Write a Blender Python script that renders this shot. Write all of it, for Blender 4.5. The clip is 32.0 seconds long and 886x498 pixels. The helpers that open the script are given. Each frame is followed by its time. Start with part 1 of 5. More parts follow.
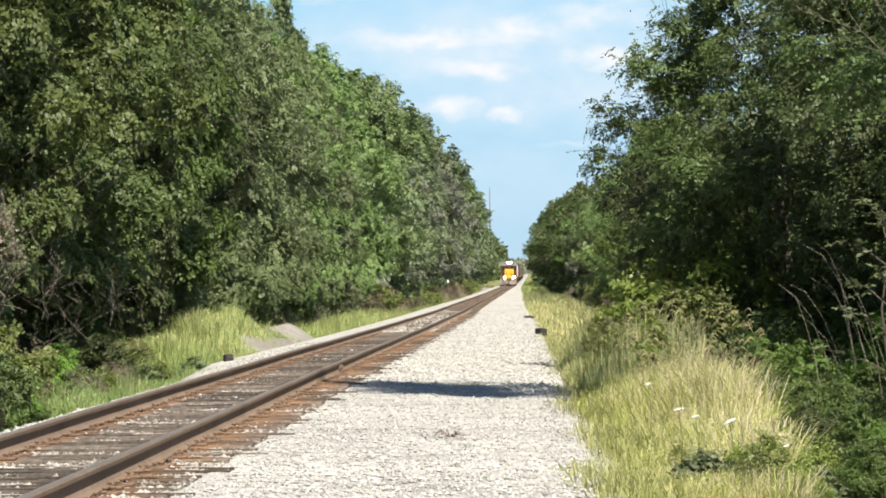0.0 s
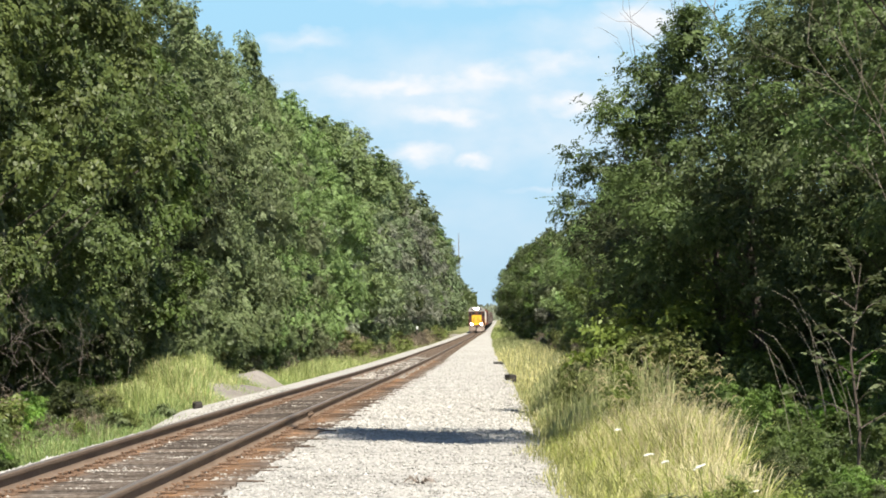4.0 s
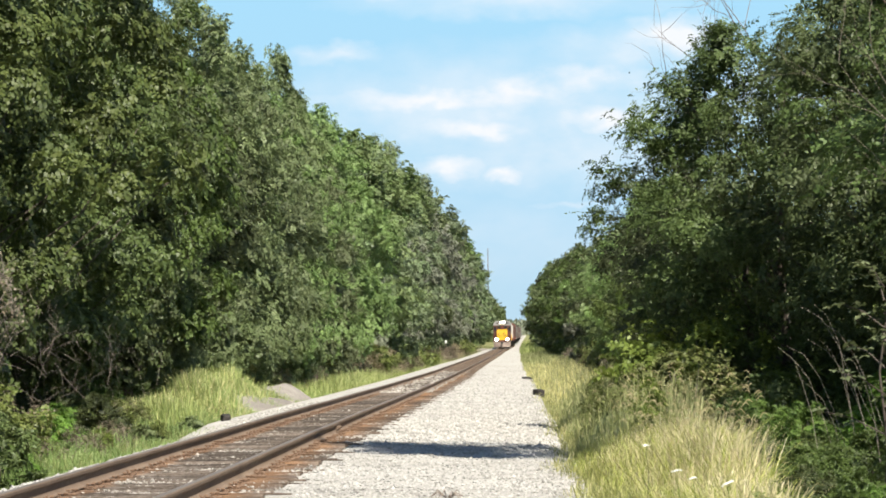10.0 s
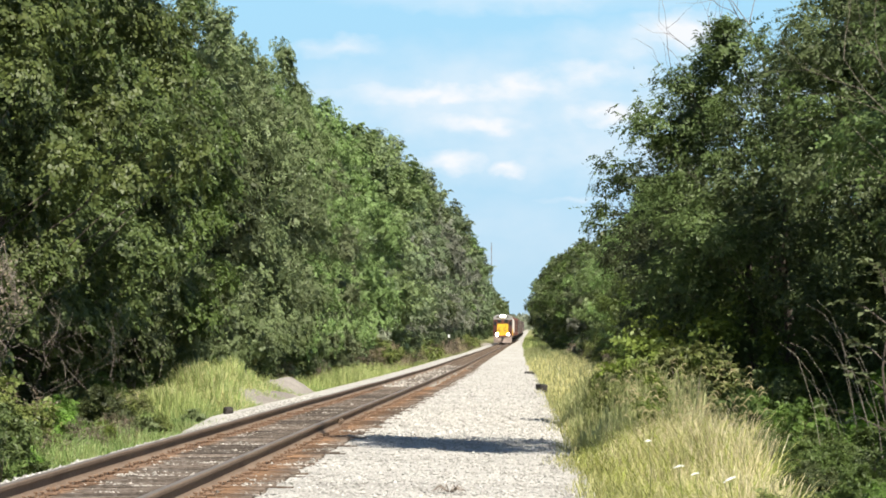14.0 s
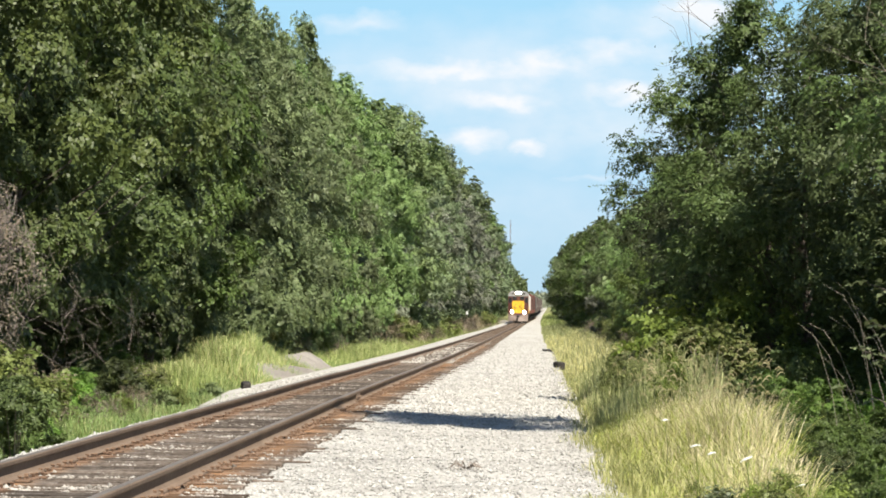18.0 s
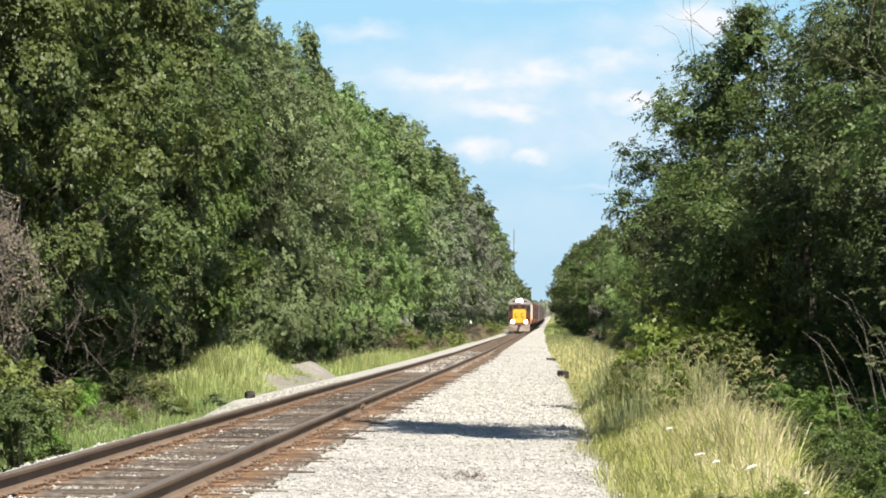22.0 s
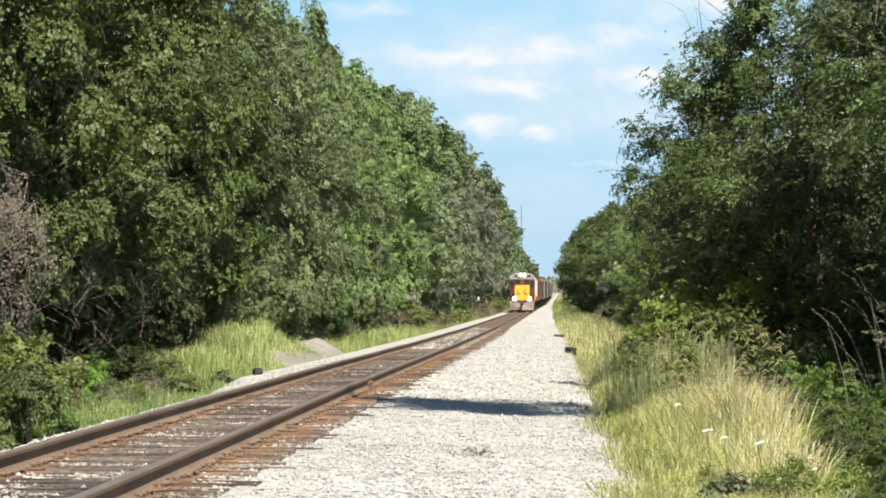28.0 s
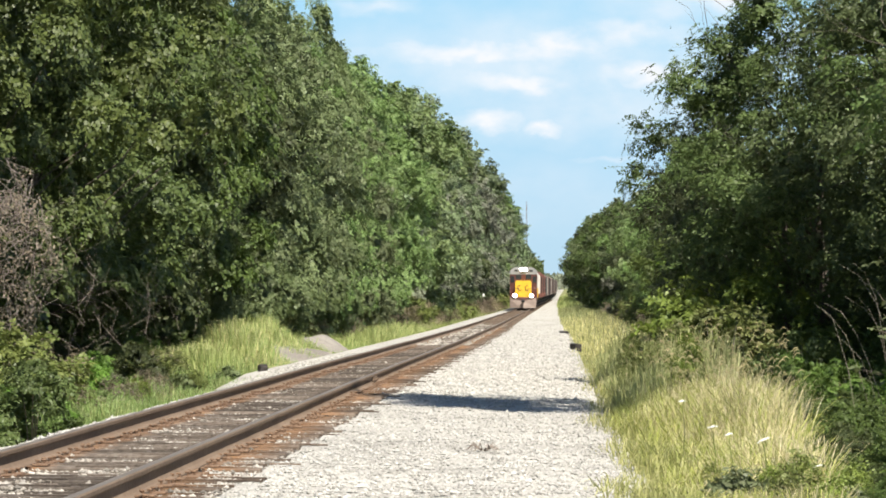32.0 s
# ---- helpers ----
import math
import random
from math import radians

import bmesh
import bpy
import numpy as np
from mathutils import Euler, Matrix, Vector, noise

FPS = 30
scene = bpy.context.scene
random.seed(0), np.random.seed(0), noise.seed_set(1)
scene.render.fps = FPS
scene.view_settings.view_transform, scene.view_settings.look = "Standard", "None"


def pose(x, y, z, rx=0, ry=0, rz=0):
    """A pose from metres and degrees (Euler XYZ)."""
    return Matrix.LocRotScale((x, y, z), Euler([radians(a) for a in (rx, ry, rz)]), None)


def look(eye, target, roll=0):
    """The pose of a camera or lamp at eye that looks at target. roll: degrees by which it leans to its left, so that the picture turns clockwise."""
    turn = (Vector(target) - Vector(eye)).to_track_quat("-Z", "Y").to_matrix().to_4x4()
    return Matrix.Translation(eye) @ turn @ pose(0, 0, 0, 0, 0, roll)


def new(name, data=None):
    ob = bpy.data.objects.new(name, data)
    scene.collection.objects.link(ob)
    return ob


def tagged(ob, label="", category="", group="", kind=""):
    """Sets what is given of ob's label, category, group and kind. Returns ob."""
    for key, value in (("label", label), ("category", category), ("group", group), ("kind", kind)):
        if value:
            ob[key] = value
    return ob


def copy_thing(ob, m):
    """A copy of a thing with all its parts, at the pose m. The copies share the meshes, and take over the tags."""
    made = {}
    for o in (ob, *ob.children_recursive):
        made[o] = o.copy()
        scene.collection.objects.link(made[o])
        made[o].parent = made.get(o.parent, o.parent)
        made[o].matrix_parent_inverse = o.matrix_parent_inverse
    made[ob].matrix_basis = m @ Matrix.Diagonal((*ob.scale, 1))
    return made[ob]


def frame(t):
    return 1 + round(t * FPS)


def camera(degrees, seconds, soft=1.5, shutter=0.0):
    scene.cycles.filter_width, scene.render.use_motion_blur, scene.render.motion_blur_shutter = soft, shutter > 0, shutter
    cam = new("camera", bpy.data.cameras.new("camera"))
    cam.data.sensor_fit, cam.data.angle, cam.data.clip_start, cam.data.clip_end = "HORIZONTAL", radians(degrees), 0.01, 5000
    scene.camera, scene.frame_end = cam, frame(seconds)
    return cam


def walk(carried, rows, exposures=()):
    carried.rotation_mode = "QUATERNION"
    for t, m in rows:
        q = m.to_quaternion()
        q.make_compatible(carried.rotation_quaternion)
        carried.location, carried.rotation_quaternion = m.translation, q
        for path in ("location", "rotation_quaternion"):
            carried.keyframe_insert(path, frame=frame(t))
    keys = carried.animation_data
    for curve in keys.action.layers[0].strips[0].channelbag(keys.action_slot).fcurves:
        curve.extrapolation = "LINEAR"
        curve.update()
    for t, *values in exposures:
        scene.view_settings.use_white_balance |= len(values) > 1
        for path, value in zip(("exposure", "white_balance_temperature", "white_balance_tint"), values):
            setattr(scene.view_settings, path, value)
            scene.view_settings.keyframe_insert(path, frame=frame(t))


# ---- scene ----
cam = camera(16.0, 32.0, soft=1.8)
EYE = (0.0, 0.0, 1.318)
# seconds, yaw, pitch, lean: a zoom lens held by hand on one spot beside the track
TURNS = [
    (0.0, 1.443, 0.624, -0.57),
    (0.5, 1.336, 0.668, -0.58),
    (1.0, 1.086, 0.972, -0.83),
    (1.5, 0.887, 1.120, -0.58),
    (2.0, 1.069, 1.467, -0.57),
    (2.5, 0.891, 1.633, -0.60),
    (4.5, 0.885, 1.429, -0.81),
    (5.0, 0.896, 1.679, -0.84),
    (5.5, 1.033, 2.024, -0.88),
    (6.0, 1.240, 2.103, -0.77),
    (6.5, 1.291, 1.863, -0.72),
    (7.0, 1.149, 1.666, -0.59),
    (7.5, 1.045, 1.638, -0.62),
    (8.0, 1.014, 1.734, -0.66),
    (8.5, 1.087, 1.749, -0.72),
    (9.0, 1.298, 1.791, -0.59),
    (9.5, 1.387, 1.822, -0.25),
    (10.0, 1.401, 1.725, -0.32),
    (10.5, 1.661, 1.735, -0.24),
    (11.0, 1.539, 1.753, -0.16),
    (11.5, 1.495, 1.650, 0.01),
    (12.0, 1.614, 1.739, -0.20),
    (12.5, 1.522, 1.737, -0.17),
    (13.0, 1.505, 1.946, -0.16),
    (13.5, 1.630, 1.794, 0.00),
    (14.0, 1.466, 1.621, 0.02),
    (14.5, 1.446, 1.496, 0.08),
    (15.0, 1.735, 1.611, 0.29),
    (15.5, 1.839, 1.435, 0.44),
    (17.5, 1.838, 1.302, 0.61),
    (18.0, 1.808, 1.195, 0.64),
    (18.5, 1.833, 1.094, 0.58),
    (19.0, 2.034, 1.008, 0.73),
    (19.5, 1.973, 1.181, 0.41),
    (20.0, 2.054, 1.535, 0.23),
    (20.5, 2.126, 1.656, 0.07),
    (21.0, 2.119, 1.631, 0.30),
    (21.5, 2.110, 1.498, 0.43),
    (22.0, 1.874, 1.362, 0.42),
    (22.5, 1.930, 1.290, 0.46),
    (23.0, 2.032, 1.126, 0.61),
    (23.5, 2.017, 1.039, 0.81),
    (24.0, 2.122, 1.054, 0.76),
    (24.5, 2.318, 0.931, 0.71),
    (26.5, 2.298, 0.727, 0.54),
    (27.0, 2.270, 0.864, 0.44),
    (27.5, 2.060, 1.093, 0.27),
    (28.0, 2.008, 0.936, 0.37),
    (28.5, 1.922, 1.080, 0.01),
    (29.0, 1.837, 1.086, 0.13),
    (29.5, 1.958, 0.819, 0.20),
    (30.0, 1.635, 0.728, 0.16),
    (30.5, 1.884, 0.839, 0.23),
    (31.0, 2.034, 0.946, 0.46),
    (31.5, 2.147, 0.985, 0.34),
    (32.0, 2.100, 0.869, 0.39),
]
walk(cam, [(t, pose(*EYE, 90, 0, yaw) @ pose(0, 0, 0, pitch) @ pose(0, 0, 0, 0, 0, lean)) for t, yaw, pitch, lean in TURNS],
     [(0.0, 1.0), (32.0, 1.0)])

# ---- light: a high sun behind the viewer's right shoulder, blue sky ----
SUN_WAY = Vector((0.42, -0.91, 0.0)).normalized()
SUN_UP = 56.0
world = bpy.data.worlds.new("sky")
scene.world = world
world.use_nodes = True
wn = world.node_tree.nodes
sky = wn.new("ShaderNodeTexSky")
sky.sky_type, sky.sun_disc = "NISHITA", False
sky.sun_elevation = radians(SUN_UP)
sky.sun_rotation = math.atan2(SUN_WAY.x, SUN_WAY.y)
sky.air_density, sky.dust_density, sky.ozone_density = 1.0, 0.2, 2.5
wn["Background"].inputs[1].default_value = 0.064
world.node_tree.links.new(sky.outputs[0], wn["Background"].inputs[0])
sun_data = bpy.data.lights.new("sun", "SUN")
sun_data.energy = 5.3
sun_data.angle, sun_data.color = radians(0.53), (1.0, 0.94, 0.84)
sun = new("sun", sun_data)
to_sun = SUN_WAY * math.cos(radians(SUN_UP)) + Vector((0, 0, math.sin(radians(SUN_UP))))
sun.matrix_world = look(to_sun * 60, (0, 0, 0))


# ---- materials ----
def shader(name):
    m = bpy.data.materials.new(name)
    m.use_nodes = True
    return m, m.node_tree.nodes, m.node_tree.links, m.node_tree.nodes["Principled BSDF"]


def ramp(nodes, stops):
    r = nodes.new("ShaderNodeValToRGB")
    r.color_ramp.elements[0].position, r.color_ramp.elements[0].color = stops[0][0], (*stops[0][1], 1)
    r.color_ramp.elements[1].position, r.color_ramp.elements[1].color = stops[-1][0], (*stops[-1][1], 1)
    for p, c in stops[1:-1]:
        r.color_ramp.elements.new(p).color = (*c, 1)
    return r


def noisy(name, stops, scale=6.0, big=0.4, rough=0.85, bump=0.3, metal=0.0, detail=8.0, depth=0.02, spec=0.3):
    """A surface with grain and larger stains: stops colour the mix of a fine and a coarse noise."""
    m, n, l, b = shader(name)
    co = n.new("ShaderNodeTexCoord")
    fine, coarse = n.new("ShaderNodeTexNoise"), n.new("ShaderNodeTexNoise")
    fine.inputs["Scale"].default_value, fine.inputs["Detail"].default_value = scale, detail
    coarse.inputs["Scale"].default_value, coarse.inputs["Detail"].default_value = big, 4
    mix = n.new("ShaderNodeMath")
    mix.operation = "MULTIPLY_ADD"
    mix.inputs[1].default_value = 0.55
    half = n.new("ShaderNodeMath")
    half.operation = "MULTIPLY"
    half.inputs[1].default_value = 0.45
    l.new(co.outputs["Object"], fine.inputs["Vector"])
    l.new(co.outputs["Object"], coarse.inputs["Vector"])
    l.new(coarse.outputs[0], half.inputs[0])
    l.new(fine.outputs[0], mix.inputs[0])
    l.new(half.outputs[0], mix.inputs[2])
    r = ramp(n, stops)
    l.new(mix.outputs[0], r.inputs[0])
    l.new(r.outputs[0], b.inputs["Base Color"])
    b.inputs["Roughness"].default_value, b.inputs["Metallic"].default_value = rough, metal
    b.inputs["Specular IOR Level"].default_value = spec
    bp = n.new("ShaderNodeBump")
    bp.inputs["Strength"].default_value, bp.inputs["Distance"].default_value = bump, depth
    l.new(fine.outputs[0], bp.inputs["Height"])
    l.new(bp.outputs[0], b.inputs["Normal"])
    return m


def leafy(name, dark, mid, light, yellow=None, shine=0.5, through_light=0.3, cast=(0.75, 1.5)):
    """Leaves: each leaf its own tone, each plant its own cast, with light shining through."""
    m, n, l, b = shader(name)
    geo, obj = n.new("ShaderNodeNewGeometry"), n.new("ShaderNodeObjectInfo")
    stops = [(0.0, dark), (0.5, mid), (0.95, light), (1.0, yellow or light)]
    stops = [(p, tuple(m_ + (c_ - m_) * 0.5 for c_, m_ in zip(c, mid))) for p, c in stops] if yellow is None else stops
    r = ramp(n, stops)
    l.new(geo.outputs["Random Per Island"], r.inputs[0])
    hue = n.new("ShaderNodeHueSaturation")
    for socket, low, high in (("Hue", 0.486, 0.516), ("Saturation", 0.85, 1.1), ("Value", *cast)):
        mr = n.new("ShaderNodeMapRange")
        mr.inputs[3].default_value, mr.inputs[4].default_value = low, high
        l.new(obj.outputs["Random"], mr.inputs[0])
        l.new(mr.outputs[0], hue.inputs[socket])
    l.new(r.outputs[0], hue.inputs["Color"])
    co, big = n.new("ShaderNodeTexCoord"), n.new("ShaderNodeTexNoise")
    big.inputs["Scale"].default_value, big.inputs["Detail"].default_value = 0.7, 6
    big.inputs["Roughness"].default_value = 0.65
    l.new(co.outputs["Object"], big.inputs["Vector"])
    tone = n.new("ShaderNodeMapRange")
    tone.inputs[1].default_value, tone.inputs[2].default_value = 0.3, 0.7
    tone.inputs[3].default_value, tone.inputs[4].default_value = 0.68, 1.38
    l.new(big.outputs[0], tone.inputs[0])
    mul = n.new("ShaderNodeVectorMath")
    mul.operation = "SCALE"
    l.new(hue.outputs[0], mul.inputs[0])
    l.new(tone.outputs[0], mul.inputs["Scale"])
    l.new(mul.outputs[0], b.inputs["Base Color"])
    b.inputs["Roughness"].default_value = shine
    b.inputs["Specular IOR Level"].default_value = 0.3
    tr, mx = n.new("ShaderNodeBsdfTranslucent"), n.new("ShaderNodeMixShader")
    l.new(mul.outputs[0], tr.inputs[0])
    mx.inputs[0].default_value = through_light
    l.new(b.outputs[0], mx.inputs[1])
    l.new(tr.outputs[0], mx.inputs[2])
    l.new(mx.outputs[0], n["Material Output"].inputs[0])
    return m


def lamp_glow(name, color, strength):
    m, n, l, b = shader(name)
    b.inputs["Base Color"].default_value = (*color, 1)
    b.inputs["Emission Color"].default_value = (*color, 1)
    b.inputs["Emission Strength"].default_value = strength
    return m


M = dict(
    gravel=noisy("gravel", [(0.31, (0.085, 0.075, 0.062)), (0.40, (0.225, 0.214, 0.188)), (0.49, (0.345, 0.331, 0.296)), (0.8, (0.455, 0.44, 0.4))], 24, 0.35, 0.95, 0.8, depth=0.03),
    grit=noisy("grit", [(0.3, (0.07, 0.06, 0.05)), (0.45, (0.19, 0.17, 0.145)), (0.6, (0.27, 0.245, 0.21)), (0.8, (0.4, 0.37, 0.325))], 12, 0.5, 0.95, 0.8, depth=0.03),
    crib_stone=noisy("crib_stone", [(0.3, (0.075, 0.06, 0.045)), (0.5, (0.235, 0.215, 0.185)), (0.8, (0.42, 0.40, 0.36))], 7, 1.3, 0.9, 0.3),
    stone=noisy("stone", [(0.3, (0.12, 0.11, 0.095)), (0.5, (0.335, 0.323, 0.292)), (0.8, (0.465, 0.45, 0.412))], 9, 3.0, 0.9, 0.3),
    soil=noisy("soil", [(0.2, (0.07, 0.075, 0.028)), (0.5, (0.15, 0.155, 0.055)), (0.8, (0.25, 0.23, 0.1))], 2.5, 0.12, 0.95, 0.6, depth=0.1),
    tie=noisy("tie_wood", [(0.25, (0.03, 0.024, 0.019)), (0.5, (0.1, 0.079, 0.062)), (0.78, (0.25, 0.212, 0.175))], 14, 1.2, 0.9, 0.6),
    rust=noisy("rust", [(0.2, (0.075, 0.045, 0.03)), (0.5, (0.145, 0.09, 0.057)), (0.8, (0.24, 0.158, 0.1))], 20, 1.5, 0.9, 0.4),
    rail=noisy("rail_steel", [(0.2, (0.085, 0.056, 0.037)), (0.5, (0.15, 0.105, 0.072)), (0.8, (0.225, 0.165, 0.118))], 18, 0.8, 0.85, 0.2),
    railhead=noisy("rail_head", [(0.2, (0.1, 0.085, 0.07)), (0.8, (0.19, 0.165, 0.14))], 10, 0.8, 0.6, 0.1, 0.35),
    bark=noisy("bark", [(0.2, (0.035, 0.028, 0.022)), (0.5, (0.075, 0.06, 0.048)), (0.8, (0.15, 0.126, 0.104))], 9, 1.0, 0.95, 0.8),
    dead=noisy("dead_wood", [(0.2, (0.10, 0.082, 0.066)), (0.5, (0.2, 0.165, 0.135)), (0.8, (0.32, 0.275, 0.23))], 12, 1.0, 0.95, 0.5),
    vine=noisy("dry_vine", [(0.2, (0.09, 0.072, 0.06)), (0.5, (0.18, 0.15, 0.13)), (0.8, (0.29, 0.245, 0.21))], 5, 0.8, 0.95, 0.3),
    cane=noisy("pale_cane", [(0.2, (0.15, 0.125, 0.1)), (0.5, (0.25, 0.215, 0.175)), (0.8, (0.36, 0.315, 0.26))], 9, 1.0, 0.8, 0.2),
    char=noisy("tarred_wood", [(0.2, (0.012, 0.011, 0.01)), (0.6, (0.035, 0.03, 0.026)), (0.9, (0.08, 0.068, 0.055))], 16, 2.0, 0.8, 0.6),
    oak=leafy("oak_leaf", (0.043, 0.058, 0.018), (0.069, 0.091, 0.029), (0.109, 0.132, 0.046)),
    ash=leafy("ash_leaf", (0.066, 0.098, 0.034), (0.112, 0.152, 0.054), (0.172, 0.212, 0.085), cast=(0.95, 1.55)),
    # silver and dusty: grey leaf, with distance haze mixed into the colour
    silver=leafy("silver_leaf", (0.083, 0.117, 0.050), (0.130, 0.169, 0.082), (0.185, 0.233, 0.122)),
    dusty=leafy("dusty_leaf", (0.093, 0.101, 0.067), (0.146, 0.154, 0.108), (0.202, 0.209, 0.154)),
    lime=leafy("young_leaf", (0.069, 0.094, 0.034), (0.113, 0.142, 0.057), (0.163, 0.184, 0.094), cast=(0.95, 1.5)),
    bright=leafy("shrub_leaf", (0.060, 0.105, 0.020), (0.100, 0.160, 0.032), (0.150, 0.210, 0.052)),
    gold=leafy("maple_leaf", (0.046, 0.074, 0.013), (0.083, 0.118, 0.022), (0.133, 0.165, 0.034)),
    olive=leafy("olive_leaf", (0.046, 0.063, 0.020), (0.075, 0.102, 0.034), (0.119, 0.145, 0.055), cast=(0.7, 1.35)),
    dim=leafy("dense_leaf", (0.034, 0.053, 0.014), (0.061, 0.083, 0.022), (0.103, 0.130, 0.039)),
    weed=leafy("weed_leaf", (0.075, 0.1, 0.022), (0.13, 0.16, 0.036), (0.2, 0.225, 0.06), cast=(0.95, 1.35)),
    brown=leafy("dry_leaf", (0.11, 0.088, 0.06), (0.18, 0.145, 0.10), (0.26, 0.215, 0.155), cast=(0.95, 1.4)),
    seed=leafy("seed_head", (0.26, 0.21, 0.12), (0.38, 0.31, 0.19), (0.5, 0.42, 0.28), cast=(0.75, 1.05)),
    grass=leafy("grass_blade", (0.202, 0.239, 0.050), (0.344, 0.369, 0.092), (0.496, 0.493, 0.157), (0.644, 0.566, 0.258), 0.6, 0.38, cast=(0.85, 1.05)),
    straw=leafy("straw_blade", (0.374, 0.338, 0.153), (0.532, 0.471, 0.241), (0.680, 0.594, 0.364), (0.797, 0.710, 0.510), 0.6, 0.38, cast=(1.0, 1.2)),
    turf=leafy("green_blade", (0.109, 0.157, 0.045), (0.185, 0.250, 0.085), (0.271, 0.328, 0.135), (0.399, 0.402, 0.200), 0.6, 0.35, cast=(0.95, 1.25)),
    meadow=leafy("meadow_blade", (0.160, 0.191, 0.063), (0.260, 0.289, 0.110), (0.370, 0.377, 0.168), (0.480, 0.431, 0.231), 0.6, 0.36, cast=(0.95, 1.3)),
    petal=noisy("petal", [(0.2, (0.6, 0.6, 0.55)), (0.8, (0.82, 0.82, 0.78))], 30, 4, 0.7, 0.2),
)


def rust_stain(m):
    """Rust washed from the rails over the sleepers under and outside them."""
    n, l = m.node_tree.nodes, m.node_tree.links
    b = n["Principled BSDF"]
    old = b.inputs["Base Color"].links[0].from_socket
    co, sep, ab = n.new("ShaderNodeTexCoord"), n.new("ShaderNodeSeparateXYZ"), n.new("ShaderNodeMath")
    ab.operation = "ABSOLUTE"
    l.new(co.outputs["Object"], sep.inputs[0])
    l.new(sep.outputs[0], ab.inputs[0])
    nz, add = n.new("ShaderNodeTexNoise"), n.new("ShaderNodeMath")
    nz.inputs["Scale"].default_value = 5
    l.new(co.outputs["Object"], nz.inputs["Vector"])
    add.operation = "MULTIPLY_ADD"
    add.inputs[1].default_value = 0.35
    l.new(nz.outputs[0], add.inputs[0])
    l.new(ab.outputs[0], add.inputs[2])
    mr = n.new("ShaderNodeMapRange")
    mr.inputs[2].default_value = 1.6
    l.new(add.outputs[0], mr.inputs[0])
    r = ramp(n, [(0.42, (0, 0, 0)), (0.54, (0.85, 0.85, 0.85)), (0.68, (0.8, 0.8, 0.8)), (0.9, (0.15, 0.15, 0.15))])
    l.new(mr.outputs[0], r.inputs[0])
    mx = n.new("ShaderNodeMix")
    mx.data_type = "RGBA"
    l.new(r.outputs[0], mx.inputs["Factor"])
    l.new(old, mx.inputs["A"])
    mx.inputs["B"].default_value = (0.20, 0.108, 0.052, 1)
    l.new(mx.outputs["Result"], b.inputs["Base Color"])


rust_stain(M["tie"])


def weathering(m, low, high):
    """Each piece lighter or darker than the next."""
    n, l = m.node_tree.nodes, m.node_tree.links
    b = n["Principled BSDF"]
    old = b.inputs["Base Color"].links[0].from_socket
    info, mr, sc = n.new("ShaderNodeObjectInfo"), n.new("ShaderNodeMapRange"), n.new("ShaderNodeVectorMath")
    mr.inputs[3].default_value, mr.inputs[4].default_value = low, high
    sc.operation = "SCALE"
    l.new(info.outputs["Random"], mr.inputs[0])
    l.new(old, sc.inputs[0])
    l.new(mr.outputs[0], sc.inputs["Scale"])
    l.new(sc.outputs[0], b.inputs["Base Color"])


weathering(M["tie"], 0.45, 1.15)


def pebble_tones(m, low, high):
    """Each loose stone lighter or darker than the next."""
    n, l = m.node_tree.nodes, m.node_tree.links
    b = n["Principled BSDF"]
    old = b.inputs["Base Color"].links[0].from_socket
    geo, mr, sc = n.new("ShaderNodeNewGeometry"), n.new("ShaderNodeMapRange"), n.new("ShaderNodeVectorMath")
    mr.inputs[3].default_value, mr.inputs[4].default_value = low, high
    sc.operation = "SCALE"
    l.new(geo.outputs["Random Per Island"], mr.inputs[0])
    l.new(old, sc.inputs[0])
    l.new(mr.outputs[0], sc.inputs["Scale"])
    l.new(sc.outputs[0], b.inputs["Base Color"])


pebble_tones(M["stone"], 0.75, 1.32)
pebble_tones(M["crib_stone"], 0.6, 1.7)


# ---- tools ----
def mesh_from(name, verts, faces, material, smooth=False):
    me = bpy.data.meshes.new(name)
    me.from_pydata(verts, [], faces)
    me.materials.append(material)
    if smooth:
        me.polygons.foreach_set("use_smooth", [True] * len(me.polygons))
    me.update()
    return me


def quads(name, corners, material):
    """A mesh of loose four-cornered faces from an array (n, 4, 3)."""
    n = len(corners)
    me = bpy.data.meshes.new(name)
    me.vertices.add(4 * n)
    me.vertices.foreach_set("co", np.ascontiguousarray(corners, dtype=np.float32).ravel())
    me.loops.add(4 * n)
    me.loops.foreach_set("vertex_index", np.arange(4 * n, dtype=np.int32))
    me.polygons.add(n)
    me.polygons.foreach_set("loop_start", np.arange(0, 4 * n, 4, dtype=np.int32))
    me.materials.append(material)
    me.update(calc_edges=True)
    return me


